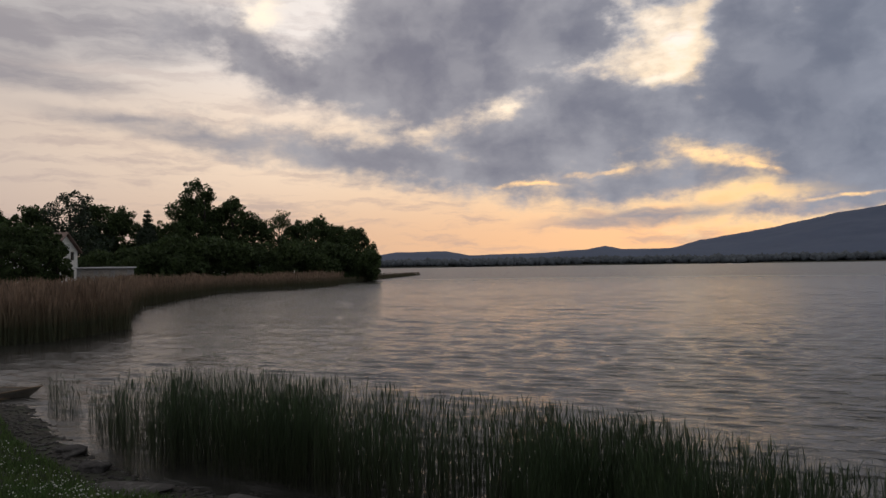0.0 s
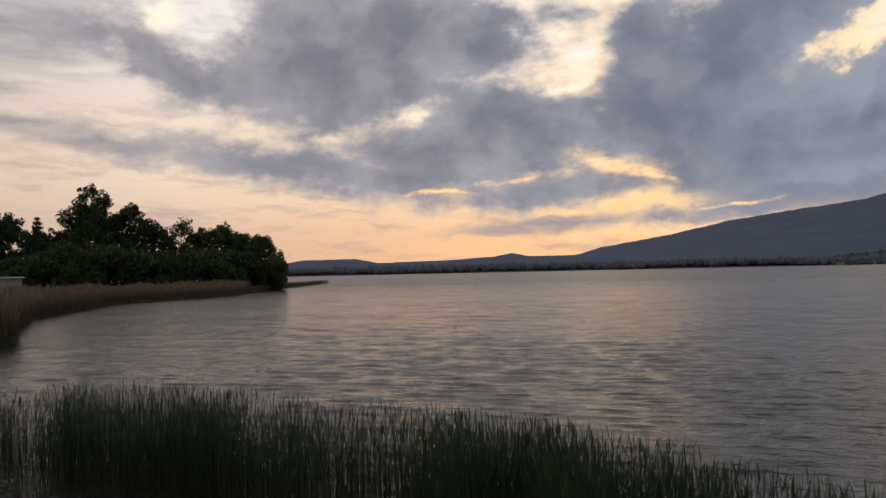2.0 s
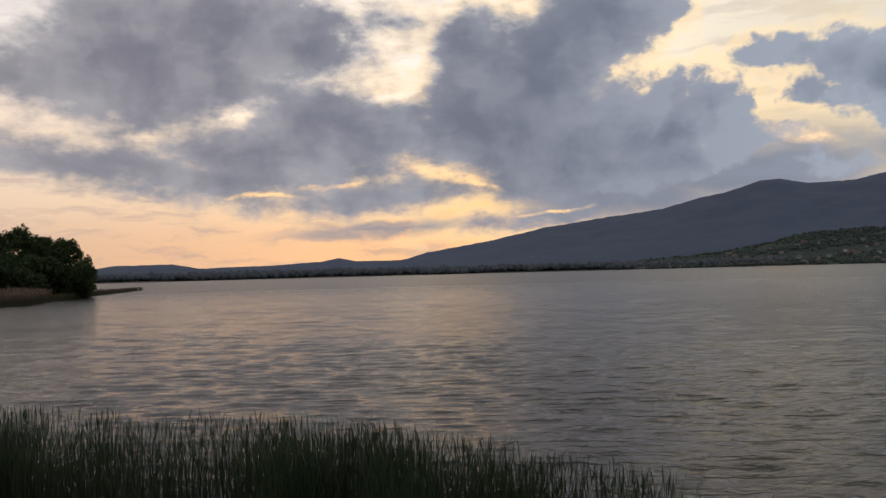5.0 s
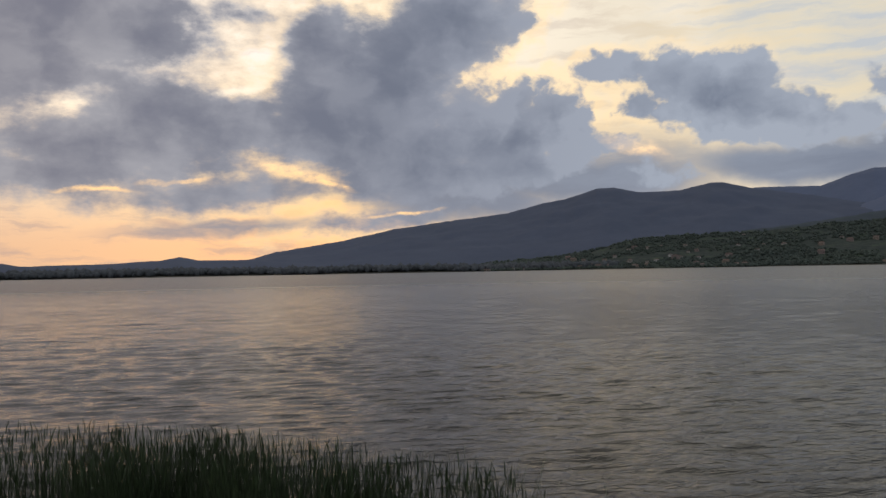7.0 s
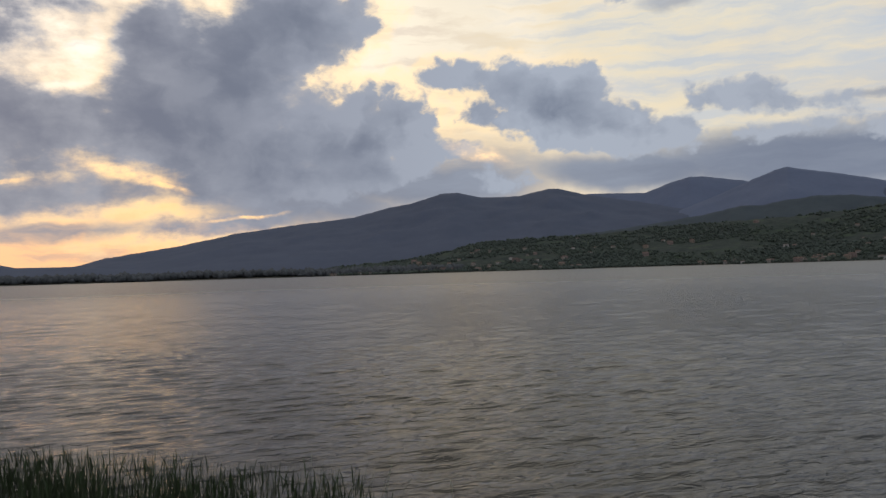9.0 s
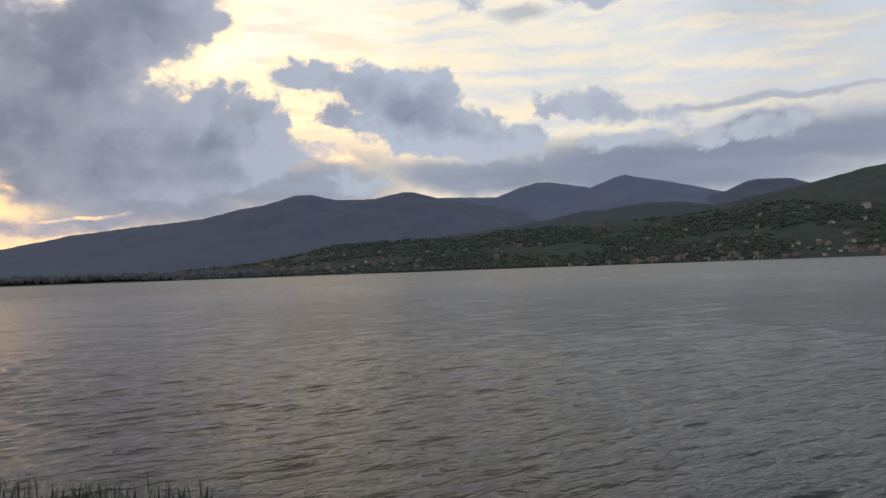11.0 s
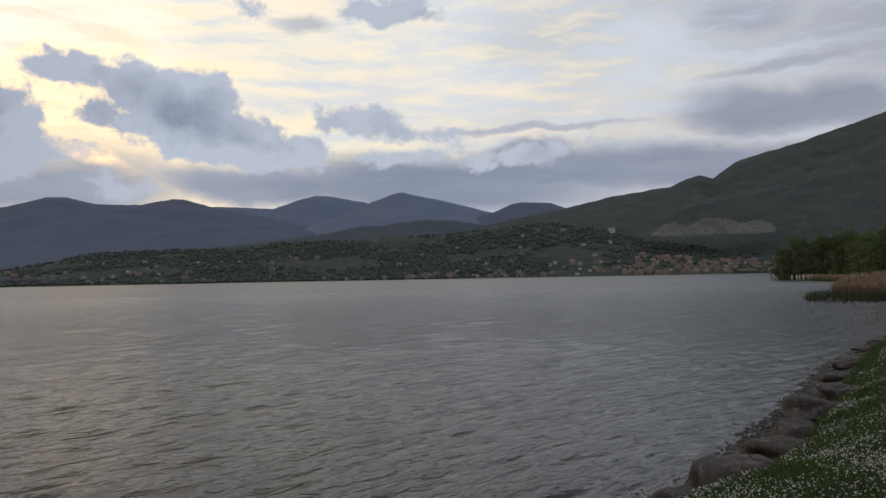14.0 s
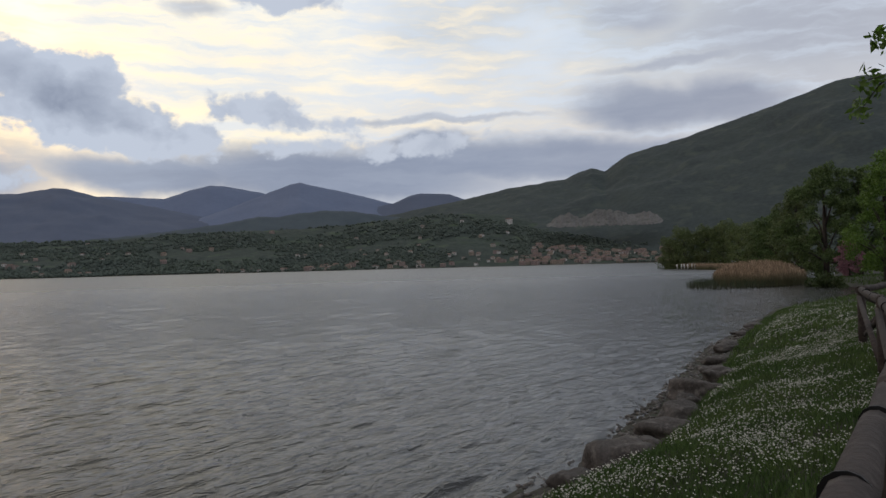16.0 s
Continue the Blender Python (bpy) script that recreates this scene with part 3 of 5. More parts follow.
def wave_z(x, y):
    """Wind ripples, dying out towards the distance and against the shore."""
    z = np.zeros_like(x)
    r = np.hypot(x, y)
    apart = np.maximum(0.09, 0.005 * r)
    gust = 0.8 + 0.2 * np.sin(x * 0.21 + 1.3 * np.sin(y * 0.13)) * np.sin(y * 0.27 + 0.9 * np.sin(x * 0.11))
    for w, a, p in WAVES:
        k = 2 * math.pi / w
        s = np.sin(k * (x * math.sin(a) + y * math.cos(a)) + p + 0.8 * np.sin(0.5 * k * (x * math.cos(a) - y * math.sin(a)) * 0.35 + p * 2))
        z += 0.0078 * w * min(1.0, (0.6 / w) ** 1.15) * (1.0 if w < 1 else np.clip(r / 70, 0.25, 1)) * (s + 0.25 * s * np.abs(s)) * np.clip(w / (2.4 * apart) - 1, 0, 1)
    return z * gust * np.clip((255 - r) / 90, 0, 1) * np.clip((r - 4) / 2, 0, 1)


lake_r = np.concatenate([[0.02, 3.0], np.linspace(5.5, 32, 300), np.geomspace(32.1, 255, 420), np.geomspace(262, 4880, 40)])
lake = thing("lake_water", Matrix(), "rippled grey lake water reflecting the evening sky", "water", kind="structure",
             data=sheet("lake_water", -40, 112, 780, lake_r, wave_z, M_WATER, True))
lake_rest = np.concatenate([[0.02], np.geomspace(2, 4880, 60)])
thing("lake_water_behind", Matrix(), "grey lake water away from the view", "water", kind="structure",
      data=sheet("lake_water_behind", 112, 320, 140, lake_rest, lambda x, y: x * 0.0, M_WATER, True))


# ---- hills and mountains ----
def ridge(name, label, dist, foot, back, heights, material, rough=1.0, seed=0, naz=420, nr=44, hump=1.0):
    """A range: heights are elevation angles of its crest by bearing, seen over the lake."""
    az = [h[0] for h in heights]
    el = [h[1] for h in heights]

    def z(X, Y):
        A, R = np.degrees(np.arctan2(X, Y)) % 360, np.hypot(X, Y)
        A = np.where(A > 250, A - 360, A)
        top = EYE + dist * np.tan(np.radians(np.interp(A, az, el)))
        up = np.clip((R - foot) / (dist - foot), 0, 1)
        down = np.clip((R - dist) / (back - dist), 0, 1)
        body = np.where(R < dist, up ** hump, 1 - down)
        out = np.zeros_like(X)
        flatx, flaty, flatu, flatt = X.ravel(), Y.ravel(), body.ravel(), top.ravel()
        flatd = down.ravel()
        res = out.ravel()
        for k in range(len(res)):
            n = noise.fractal(Vector((flatx[k] * 0.0035, flaty[k] * 0.0035, seed)), 0.9, 2.1, 5)
            g = noise.fractal(Vector((flatx[k] * 0.02, flaty[k] * 0.02, seed + 7)), 0.8, 2.0, 3)
            w = flatu[k] * (1 - flatu[k]) * 2.2
            res[k] = flatt[k] * flatu[k] * (1 + 0.22 * rough * n * w) + g * rough * 3.0 * min(1, flatu[k] * 3) - (2 if flatd[k] > 0.98 else 0)
        return res.reshape(X.shape)

    radii = np.concatenate([np.linspace(foot, dist, nr), np.linspace(dist, back, 8)[1:]])
    return thing(name, Matrix(), label, "mountain" if "mountain" in name else "hill", kind="structure",
                 data=sheet(name, az[0], az[-1], naz, radii, z, material))


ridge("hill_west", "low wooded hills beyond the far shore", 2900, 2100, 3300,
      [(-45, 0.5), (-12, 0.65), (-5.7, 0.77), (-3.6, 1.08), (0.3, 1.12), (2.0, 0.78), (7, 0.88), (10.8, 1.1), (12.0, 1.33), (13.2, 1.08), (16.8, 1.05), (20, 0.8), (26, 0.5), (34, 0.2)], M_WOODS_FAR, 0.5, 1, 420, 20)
ridge("mountain_ramp", "long forested mountain ridge, blue-grey with haze", 4100, 2400, 4700,
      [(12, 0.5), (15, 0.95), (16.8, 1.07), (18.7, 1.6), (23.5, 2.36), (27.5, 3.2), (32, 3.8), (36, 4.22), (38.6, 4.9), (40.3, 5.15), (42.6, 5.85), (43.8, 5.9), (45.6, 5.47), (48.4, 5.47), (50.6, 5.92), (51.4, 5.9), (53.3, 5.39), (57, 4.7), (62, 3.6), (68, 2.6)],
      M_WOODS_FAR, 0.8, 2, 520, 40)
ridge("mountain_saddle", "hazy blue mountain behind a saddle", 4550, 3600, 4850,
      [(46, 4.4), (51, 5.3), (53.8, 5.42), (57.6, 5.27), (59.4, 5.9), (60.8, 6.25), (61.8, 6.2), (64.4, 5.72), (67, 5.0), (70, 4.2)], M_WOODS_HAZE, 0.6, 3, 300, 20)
ridge("mountain_peak", "pointed mountain peak, blue-grey with haze", 4000, 2700, 4500,
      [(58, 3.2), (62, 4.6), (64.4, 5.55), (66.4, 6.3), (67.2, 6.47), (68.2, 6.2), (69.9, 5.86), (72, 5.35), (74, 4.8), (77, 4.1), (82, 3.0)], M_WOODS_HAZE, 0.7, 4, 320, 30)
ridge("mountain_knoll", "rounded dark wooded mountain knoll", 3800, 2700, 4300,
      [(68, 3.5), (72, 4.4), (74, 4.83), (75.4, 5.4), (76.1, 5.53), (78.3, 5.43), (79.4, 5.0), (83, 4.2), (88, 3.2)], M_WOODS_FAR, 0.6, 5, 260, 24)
ridge("mountain_east", "broad green forested mountain slope above the town", 3100, 1900, 3900,
      [(64, 2.2), (70, 3.3), (74, 4.0), (79.1, 4.93), (83.1, 5.78), (87, 6.25), (88.0, 6.7), (88.9, 6.97), (89.9, 6.68), (91.5, 7.8), (95.1, 8.66), (99.7, 9.92), (102.6, 10.76), (105.4, 11.62), (107, 11.74), (112, 11.3), (125, 9), (150, 7)],
      M_WOODS_MID, 0.9, 6, 560, 50, 0.85)
ridge("hill_town", "green hillside with woods, meadows and houses", 2350, 1715, 2800,
      [(30, 0.15), (34, 0.45), (39.9, 0.93), (43, 1.5), (45.4, 2.1), (48.4, 2.25), (54.5, 2.4), (58, 2.75), (61, 2.85), (64, 3.0), (67, 3.05), (71, 3.3), (74.2, 3.6), (78.3, 3.95), (82, 3.85), (86, 3.0), (92, 2.0), (100, 1.7), (150, 1.5)], M_MEADOW, 1.3, 8, 620, 50)
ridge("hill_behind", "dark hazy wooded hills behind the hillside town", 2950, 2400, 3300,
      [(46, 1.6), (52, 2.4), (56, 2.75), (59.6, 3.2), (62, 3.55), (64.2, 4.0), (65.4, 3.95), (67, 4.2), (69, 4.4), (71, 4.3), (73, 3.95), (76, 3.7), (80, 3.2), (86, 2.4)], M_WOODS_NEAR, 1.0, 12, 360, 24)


# ---- trees ----
def leaf_cloud(rng, lobes, count, size, droop=0.0, thin=1.0):
    """Leaf blades scattered through lobes (centre, radius, flattening), denser towards their outsides."""
    vol = np.array([l[1] ** 2 for l in lobes])
    pick = rng.choice(len(lobes), count, p=vol / vol.sum())
    c = np.array([l[0] for l in lobes])[pick]
    r = np.array([l[1] for l in lobes])[pick][:, None]
    fl = np.array([l[2] for l in lobes])[pick]
    d = rng.normal(size=(count, 3))
    d /= np.linalg.norm(d, axis=1)[:, None]
    p = c + d * r * rng.uniform(0.25, 1.08, (count, 1)) ** 0.6 * np.stack([np.ones(count), np.ones(count), fl], -1)
    u = rng.normal(size=(count, 3))
    u[:, 2] -= droop
    u /= np.linalg.norm(u, axis=1)[:, None]
    w = np.cross(u, rng.normal(size=(count, 3)))
    w /= np.linalg.norm(w, axis=1)[:, None]
    s = size * rng.uniform(0.6, 1.4, (count, 1))
    v = np.stack([p - u * s, p + w * s * 0.5 * thin, p + u * s, p - w * s * 0.5 * thin], 1).reshape(-1, 3)
    f = np.arange(count * 4).reshape(-1, 4)
    return v, f


def tree(name, seed, high, spread, leaf, label, style="round", count=5000, size=0.32, group="", category="tree", low=0.24):
    """A tapered trunk with limbs and a crown of many small leaves; base at the origin."""
    rng = np.random.default_rng(seed)
    rnd = random.Random(seed)
    root = thing(name, Matrix(), label, category, group)
    lobes, limbs = [], []
    if style == "poplar":
        for k in range(13):
            z = high * (0.22 + 0.74 * k / 12)
            r = spread * (0.75 + 0.35 * math.sin(k * 1.9)) * (1.05 if k < 9 else 1.05 - 0.16 * (k - 8))
            lobes.append(((rnd.uniform(-0.45, 0.45) * spread, rnd.uniform(-0.45, 0.45) * spread, z), r * 0.8, 1.25))
    elif style == "conifer":
        for k in range(15):
            z = high * (0.16 + 0.8 * k / 14)
            r = spread * (1.0 - 0.9 * k / 14) * rnd.uniform(0.75, 1.2)
            a = rnd.uniform(0, 6.28)
            for j in range(3):
                lobes.append(((math.cos(a + j * 2.1) * r * 0.6, math.sin(a + j * 2.1) * r * 0.6, z), r * 0.62 + 0.2, 0.62))
    elif style == "pine":
        for k in range(10):
            z = high * (0.38 + 0.6 * k / 9)
            r = spread * rnd.uniform(0.5, 1.0) * (1.0 - 0.6 * k / 9)
            a = rnd.uniform(0, 6.28)
            lobes.append(((math.cos(a) * r * 0.8, math.sin(a) * r * 0.8, z), r * 0.6 + 0.2, 0.55))
    elif style == "bush":
        for k in range(12):
            a, q = rnd.uniform(0, 6.28), rnd.uniform(0, 0.85) * spread
            z = high * rnd.uniform(0.15, 0.72)
            lobes.append(((math.cos(a) * q, math.sin(a) * q, z), high * rnd.uniform(0.2, 0.32), 0.9))
    else:
        for k in range(26):
            a, t = k * 2.4 + rnd.uniform(-0.4, 0.4), (k + 0.5) / 26
            z = high * (low + (0.92 - low) * t)
            q = spread * math.sin(math.pi * (0.18 + 0.78 * t)) * rnd.uniform(0.35, 0.9)
            lobes.append(((math.cos(a) * q, math.sin(a) * q, z), spread * rnd.uniform(0.20, 0.42), 0.8))
        if style == "willow":
            lobes += [((x * 1.12, y * 1.12, z - high * 0.26), r * 0.75, 1.7) for (x, y, z), r, _ in lobes[:12]]
    if style == "cedar":
        lobes = []
        for k in range(34):
            t = (k + 0.5) / 34
            z, a = high * (0.2 + 0.76 * t), k * 2.4
            q = spread * (1.0 - 0.72 * t ** 1.6) * rnd.uniform(0.45, 1.05)
            lobes.append(((math.cos(a) * q, math.sin(a) * q, z), spread * rnd.uniform(0.30, 0.44) * (1.1 - 0.6 * t), 0.6))
    # smaller sprays on every bough make the outline ragged, with gaps of sky
    boughs = lobes
    if style in ("round", "poplar", "willow"):
        lobes = []
        for (x, y, z), r, fl in boughs:
            for _ in range(10):
                u = Vector((rnd.gauss(0, 1), rnd.gauss(0, 1), rnd.gauss(0.25, 0.8))).normalized() * r * rnd.uniform(0.45, 1.05)
                lobes.append(((x + u.x, y + u.y, z + u.z * fl), r * rnd.uniform(0.3, 0.58), fl))
    bm = tube([(0, 0, -0.3), (rnd.uniform(-0.1, 0.1), 0, high * 0.2), (rnd.uniform(-0.3, 0.3), rnd.uniform(-0.3, 0.3), high * 0.5), (rnd.uniform(-0.3, 0.3), 0, high * 0.86)],
              [high * 0.026, high * 0.02, high * 0.013, 0.03], 9)
    part("trunk", bm, M_BARK, root)
    for (x, y, z), r, _ in boughs[::2] if style != "bush" else boughs[::4]:
        z0 = max(high * 0.14, z - 0.28 * high)
        part("limb", tube([(0, 0, z0), (x * 0.45, y * 0.45, z0 + (z - z0) * 0.6), (x, y, z)], [high * 0.009, high * 0.006, 0.02], 5), M_BARK, root)
    v, f = leaf_cloud(rng, lobes, count, size, 1.2 if style == "willow" else 0.0, 0.45 if style in ("conifer", "willow") else 1.0)
    part("crown", mesh_of("crown", v, f, leaf), leaf, root)
    return root


def stand(root, az, dist, sink=0.1, turn=0.0, scale=1.0):
    p = at(az, dist)
    root.matrix_world = Matrix.Translation((p.x, p.y, float(ground_z(p.x, p.y)) - sink)) @ pose(0, 0, 0, 0, 0, turn) @ Matrix.Scale(scale, 4)
    return root


def high_for(el, dist):
    return EYE + dist * math.tan(radians(el)) - 1.0


WEST = "trees on the wooded point"
west_trees = (
    (-30.6, 150, 3.7, 0.42, "round", "dark round broadleaf tree behind the white house"),
    (-28.4, 150, 4.1, 0.36, "round", "dark round broadleaf tree behind the white house"),
    (-26.0, 150, 5.1, 0.40, "cedar", "broad dark cedar towering over the white house"),
    (-24.4, 155, 4.3, 0.40, "round", "dark broadleaf tree with ragged crown"),
    (-22.8, 155, 4.0, 0.30, "round", "sparse dark tree with open branches"),
    (-21.2, 150, 4.0, 0.20, "conifer", "slim dark spruce with a pointed tip"),
    (-20.0, 158, 3.2, 0.40, "round", "dark broadleaf tree with ragged crown"),
    (-18.6, 152, 5.95, 0.15, "poplar", "tall dark poplar with feathery top"),
    (-17.4, 154, 5.85, 0.15, "poplar", "tall dark poplar with feathery top"),
    (-16.5, 158, 4.2, 0.36, "round", "dark broadleaf tree beside the poplars"),
    (-15.4, 156, 5.0, 0.26, "round", "tall airy broadleaf tree beside the poplars"),
    (-13.9, 158, 3.6, 0.38, "round", "dark broadleaf tree with ragged crown"),
    (-12.1, 160, 4.0, 0.28, "round", "thin-leaved pale tree with twigs showing"),
    (-10.9, 162, 3.2, 0.40, "round", "dark broadleaf tree with ragged crown"),
    (-9.4, 165, 3.6, 0.42, "round", "spreading dark broadleaf tree near the shore"),
    (-7.9, 168, 3.3, 0.44, "round", "spreading dark broadleaf tree near the shore"),
    (-6.6, 170, 2.95, 0.42, "round", "spreading dark broadleaf tree at the tip"),
)
for k, (az, dist, el, wide, style, label) in enumerate(west_trees):
    h = high_for(el, dist) * 1.07
    few = 3200 if "thin-leaved" in label else 11000
    stand(tree("conifer_tree" if style in ("conifer", "cedar") else "poplar_tree" if style == "poplar" else "broadleaf_tree", 20 + k, h, h * wide, M_NEEDLE if style in ("conifer", "cedar") else M_LEAF, label, style,
               few, 0.23 if style != "conifer" else 0.36, WEST), az, dist, 0.1, k * 47)

for k, (az, dist, h, wide) in enumerate(((-30.2, 98, 7.4, 2.8), (-29.0, 95, 7.6, 2.8), (-27.8, 96, 7.6, 2.7), (-26.9, 98, 6.8, 1.6))):
    stand(tree("garden_tree", 60 + k, h, wide, M_LEAF, "low dark garden tree in front of the white house", "round", 6000, 0.17, "garden trees by the house", low=0.16), az, dist, 0.1, k * 70)

bush = tree("bush", 80, 6.0, 5.0, M_LEAF, "dense dark undergrowth bush under the trees", "bush", 8500, 0.23, "bushes on the wooded point", "bush")
stand(bush, -24.6, 140, 0.3)
for k, (az, dist, s) in enumerate(((-22.6, 138, 0.8), (-20.6, 140, 1.3), (-18.7, 141, 0.95), (-17.0, 142, 1.5), (-15.2, 144, 0.9), (-13.6, 146, 1.35), (-11.9, 148, 0.7), (-10.3, 152, 1.15), (-8.9, 158, 1.45), (-7.4, 162, 0.85), (-6.3, 168, 1.1), (-31.0, 138, 1.0), (-5.55, 185, 0.55), (-6.35, 164, 1.25))):
    p = at(az, dist)
    copy_thing(bush, Matrix.Translation((p.x, p.y, float(ground_z(p.x, p.y)) - 0.3)) @ pose(0, 0, 0, 0, 0, k * 83) @ Matrix.Scale(s, 4))

EAST = "trees along the eastern shore"
willow = stand(tree("willow_tree", 101, 15.0, 7.0, M_LEAF_W, "olive-green willow on the far grassy point", "willow", 12000, 0.34, EAST, low=0.12), 95.3, 285, 0.1)
for k, (az, dist, s) in enumerate(((94.3, 290, 0.82), (96.7, 282, 0.98), (97.9, 280, 1.05), (99.0, 262, 0.92), (99.9, 240, 0.86))):
    p = at(az, dist)
    copy_thing(willow, Matrix.Translation((p.x, p.y, float(ground_z(p.x, p.y)) - 0.1)) @ pose(0, 0, 0, 0, 0, k * 71) @ Matrix.Scale(s, 4))
stand(tree("shore_tree", 111, 12.6, 5.0, M_LEAF_E, "green broadleaf tree leaning over the reeds", "round", 14000, 0.18, EAST, low=0.08), 101.3, 140)
stand(tree("shore_tree", 121, 9.0, 4.2, M_LEAF_W, "round olive-green tree near the reeds", "round", 10000, 0.18, EAST, low=0.08), 100.2, 165)
stand(tree("shore_tree", 112, 14.4, 5.2, M_LEAF_W, "tall olive tree with bare pale twigs", "round", 15000, 0.17, EAST, low=0.03), 102.7, 126)
stand(tree("shore_tree", 113, 15.8, 4.8, M_LEAF_E, "tall dark green tree with a stout trunk", "round", 16000, 0.17, EAST, low=0.05), 104.4, 114)
stand(tree("shore_tree", 122, 15.2, 4.4, M_LEAF_E, "tall dark green tree with a stout trunk", "round", 16000, 0.17, EAST, low=0.05), 106.4, 116)
stand(tree("shore_tree", 114, 13.2, 4.6, M_LEAF_B, "bright fresh-green maple beside the path", "round", 18000, 0.13, EAST, low=0.12), 107.9, 88)
stand(tree("shore_tree", 115, 14.0, 5.0, M_LEAF_B, "bright fresh-green maple beside the path", "round", 9000, 0.18, EAST), 111.2, 92)
stand(tree("blossom_tree", 116, 4.6, 1.7, M_BLOSSOM, "small tree covered in pink blossom", "round", 4200, 0.12, EAST, low=0.12), 105.75, 104)
stand(tree("bush", 118, 4.5, 5.0, M_LEAF, "dark green shrubbery behind the path", "bush", 4500, 0.24, "shrubs by the path", "bush"), 106.8, 150, 0.3)
stand(tree("bush", 119, 4.0, 5.0, M_LEAF, "dark green shrubbery behind the path", "bush", 4500, 0.24, "shrubs by the path", "bush"), 102.0, 150, 0.3)
stand(tree("bush", 120, 2.2, 2.6, M_LEAF, "low green shrub at the edge of the reeds", "bush", 2600, 0.14, "shrubs by the path", "bush"), 104.3, 84, 0.3)


def overhanging_tree():
    """A tree beside the path, of which a leafy bough reaches into view."""
    rng = np.random.default_rng(7)
    root = thing("maple_tree", Matrix.Translation((13.70, -7.34, 1.62)), "fresh-green maple with a leafy bough over the path", "tree")
    part("trunk", tube([(0, 0, -0.2), (0.05, 0.1, 1.6), (0.0, 0.25, 3.4), (-0.1, 0.3, 6.2)], [0.2, 0.16, 0.12, 0.04], 10), M_BARK, root)
    bough = [Vector((0, 0.25, 3.4)), Vector((0.4, 1.2, 4.2)), Vector((0.9, 2.3, 4.6)), Vector((1.1, 2.75, 4.5))]
    part("limb", tube(bough, [0.06, 0.045, 0.025, 0.008], 6), M_BARK, root)
    for k, (a, b) in enumerate((((0.4, 1.2, 4.2), (0.5, 2.0, 5.1)), ((0.9, 2.3, 4.6), (1.2, 2.85, 4.0)), ((0.7, 1.9, 4.45), (0.9, 2.6, 5.2)), ((0, 0.3, 4.6), (-0.9, 1.2, 5.8)), ((0, 0.3, 4.0), (-1.3, -0.6, 5.2)), ((0, 0.3, 4.3), (1.3, -0.5, 5.4)))):
        m = (Vector(a) + Vector(b)) / 2 + Vector((0, 0, 0.1))
        part("limb", tube([a, m, b], [0.025, 0.015, 0.006], 5), M_BARK, root)
    lobes = [((1.1, 2.7, 4.45), 0.30, 1.1), ((1.2, 2.85, 4.0), 0.22, 1.2), ((0.9, 2.55, 5.15), 0.28, 0.9), ((0.6, 2.1, 4.9), 0.4, 0.8), ((0.5, 1.6, 5.2), 0.6, 0.8),
             ((-0.9, 1.2, 5.8), 1.2, 0.8), ((-1.3, -0.6, 5.4), 1.4, 0.8), ((1.3, -0.5, 5.6), 1.3, 0.8), ((0, 0.3, 6.6), 1.4, 0.8)]
    v, f = leaf_cloud(rng, lobes, 5200, 0.085)
    part("crown", mesh_of("crown", v, f, M_LEAF_B), M_LEAF_B, root)


overhanging_tree()


# ---- reeds ----
def blades(rng, x, y, z, tall, width, lean, kinked=False):
    """One tapering blade for each foot, in two lengths, broad side turned at random."""
    n = len(x)
    a = rng.uniform(0, 2 * math.pi, n)
    wx, wy = np.cos(a) * width / 2, np.sin(a) * width / 2
    la = rng.uniform(0, 2 * math.pi, n)
    lx, ly = np.cos(la) * lean * tall, np.sin(la) * lean * tall
    o = np.zeros(n)
    foot = np.stack([x, y, z], -1)
    side = np.stack([wx, wy, o], -1)
    mid = foot + np.stack([lx * 0.3, ly * 0.3, tall * 0.55], -1)
    tip = foot + np.stack([lx, ly, tall * (0.82 if kinked else 1.0)], -1)
    v = np.stack([foot - side * 0.8, foot + side * 0.8, mid + side, mid - side, tip + side * 0.16, tip - side * 0.16], 1).reshape(-1, 3)
    i = np.arange(n)[:, None] * 6
    f = np.concatenate([i + np.array([[0, 1, 2, 3]]), i + np.array([[3, 2, 4, 5]])])
    return v, f


def reed_bed(name, label, seed, x, y, tall, width, lean, material, plume=0.0, head=(0.82, 0.24)):
    rng = np.random.default_rng(seed)
    tall = tall * rng.uniform(0.66, 1.14, len(x))
    z = np.maximum(ground_z(x, y), -0.35) - 0.02
    if len(x) > 20000:
        tall = tall * (0.93 + 0.10 * np.sin(x * 0.9 + 2 * np.sin(y * 0.31)) + 0.07 * np.sin(y * 1.7 + x * 0.4))
    lean = np.abs(rng.normal(0, lean, len(x)))
    v, f = blades(rng, x, y, z, tall - z, width * rng.uniform(0.7, 1.3, len(x)), lean)
    if plume:
        keep = rng.random(len(x)) < 0.6
        v2, f2 = blades(rng, x[keep], y[keep], tall[keep] * head[0], tall[keep] * head[1], np.full(keep.sum(), plume), np.abs(rng.normal(0, 0.25, keep.sum())))
        f = np.concatenate([f, f2 + len(v)])
        v = np.concatenate([v, v2])
    return thing(name, Matrix(), label, "reeds", kind="stuff", data=mesh_of(name, v, f, material))


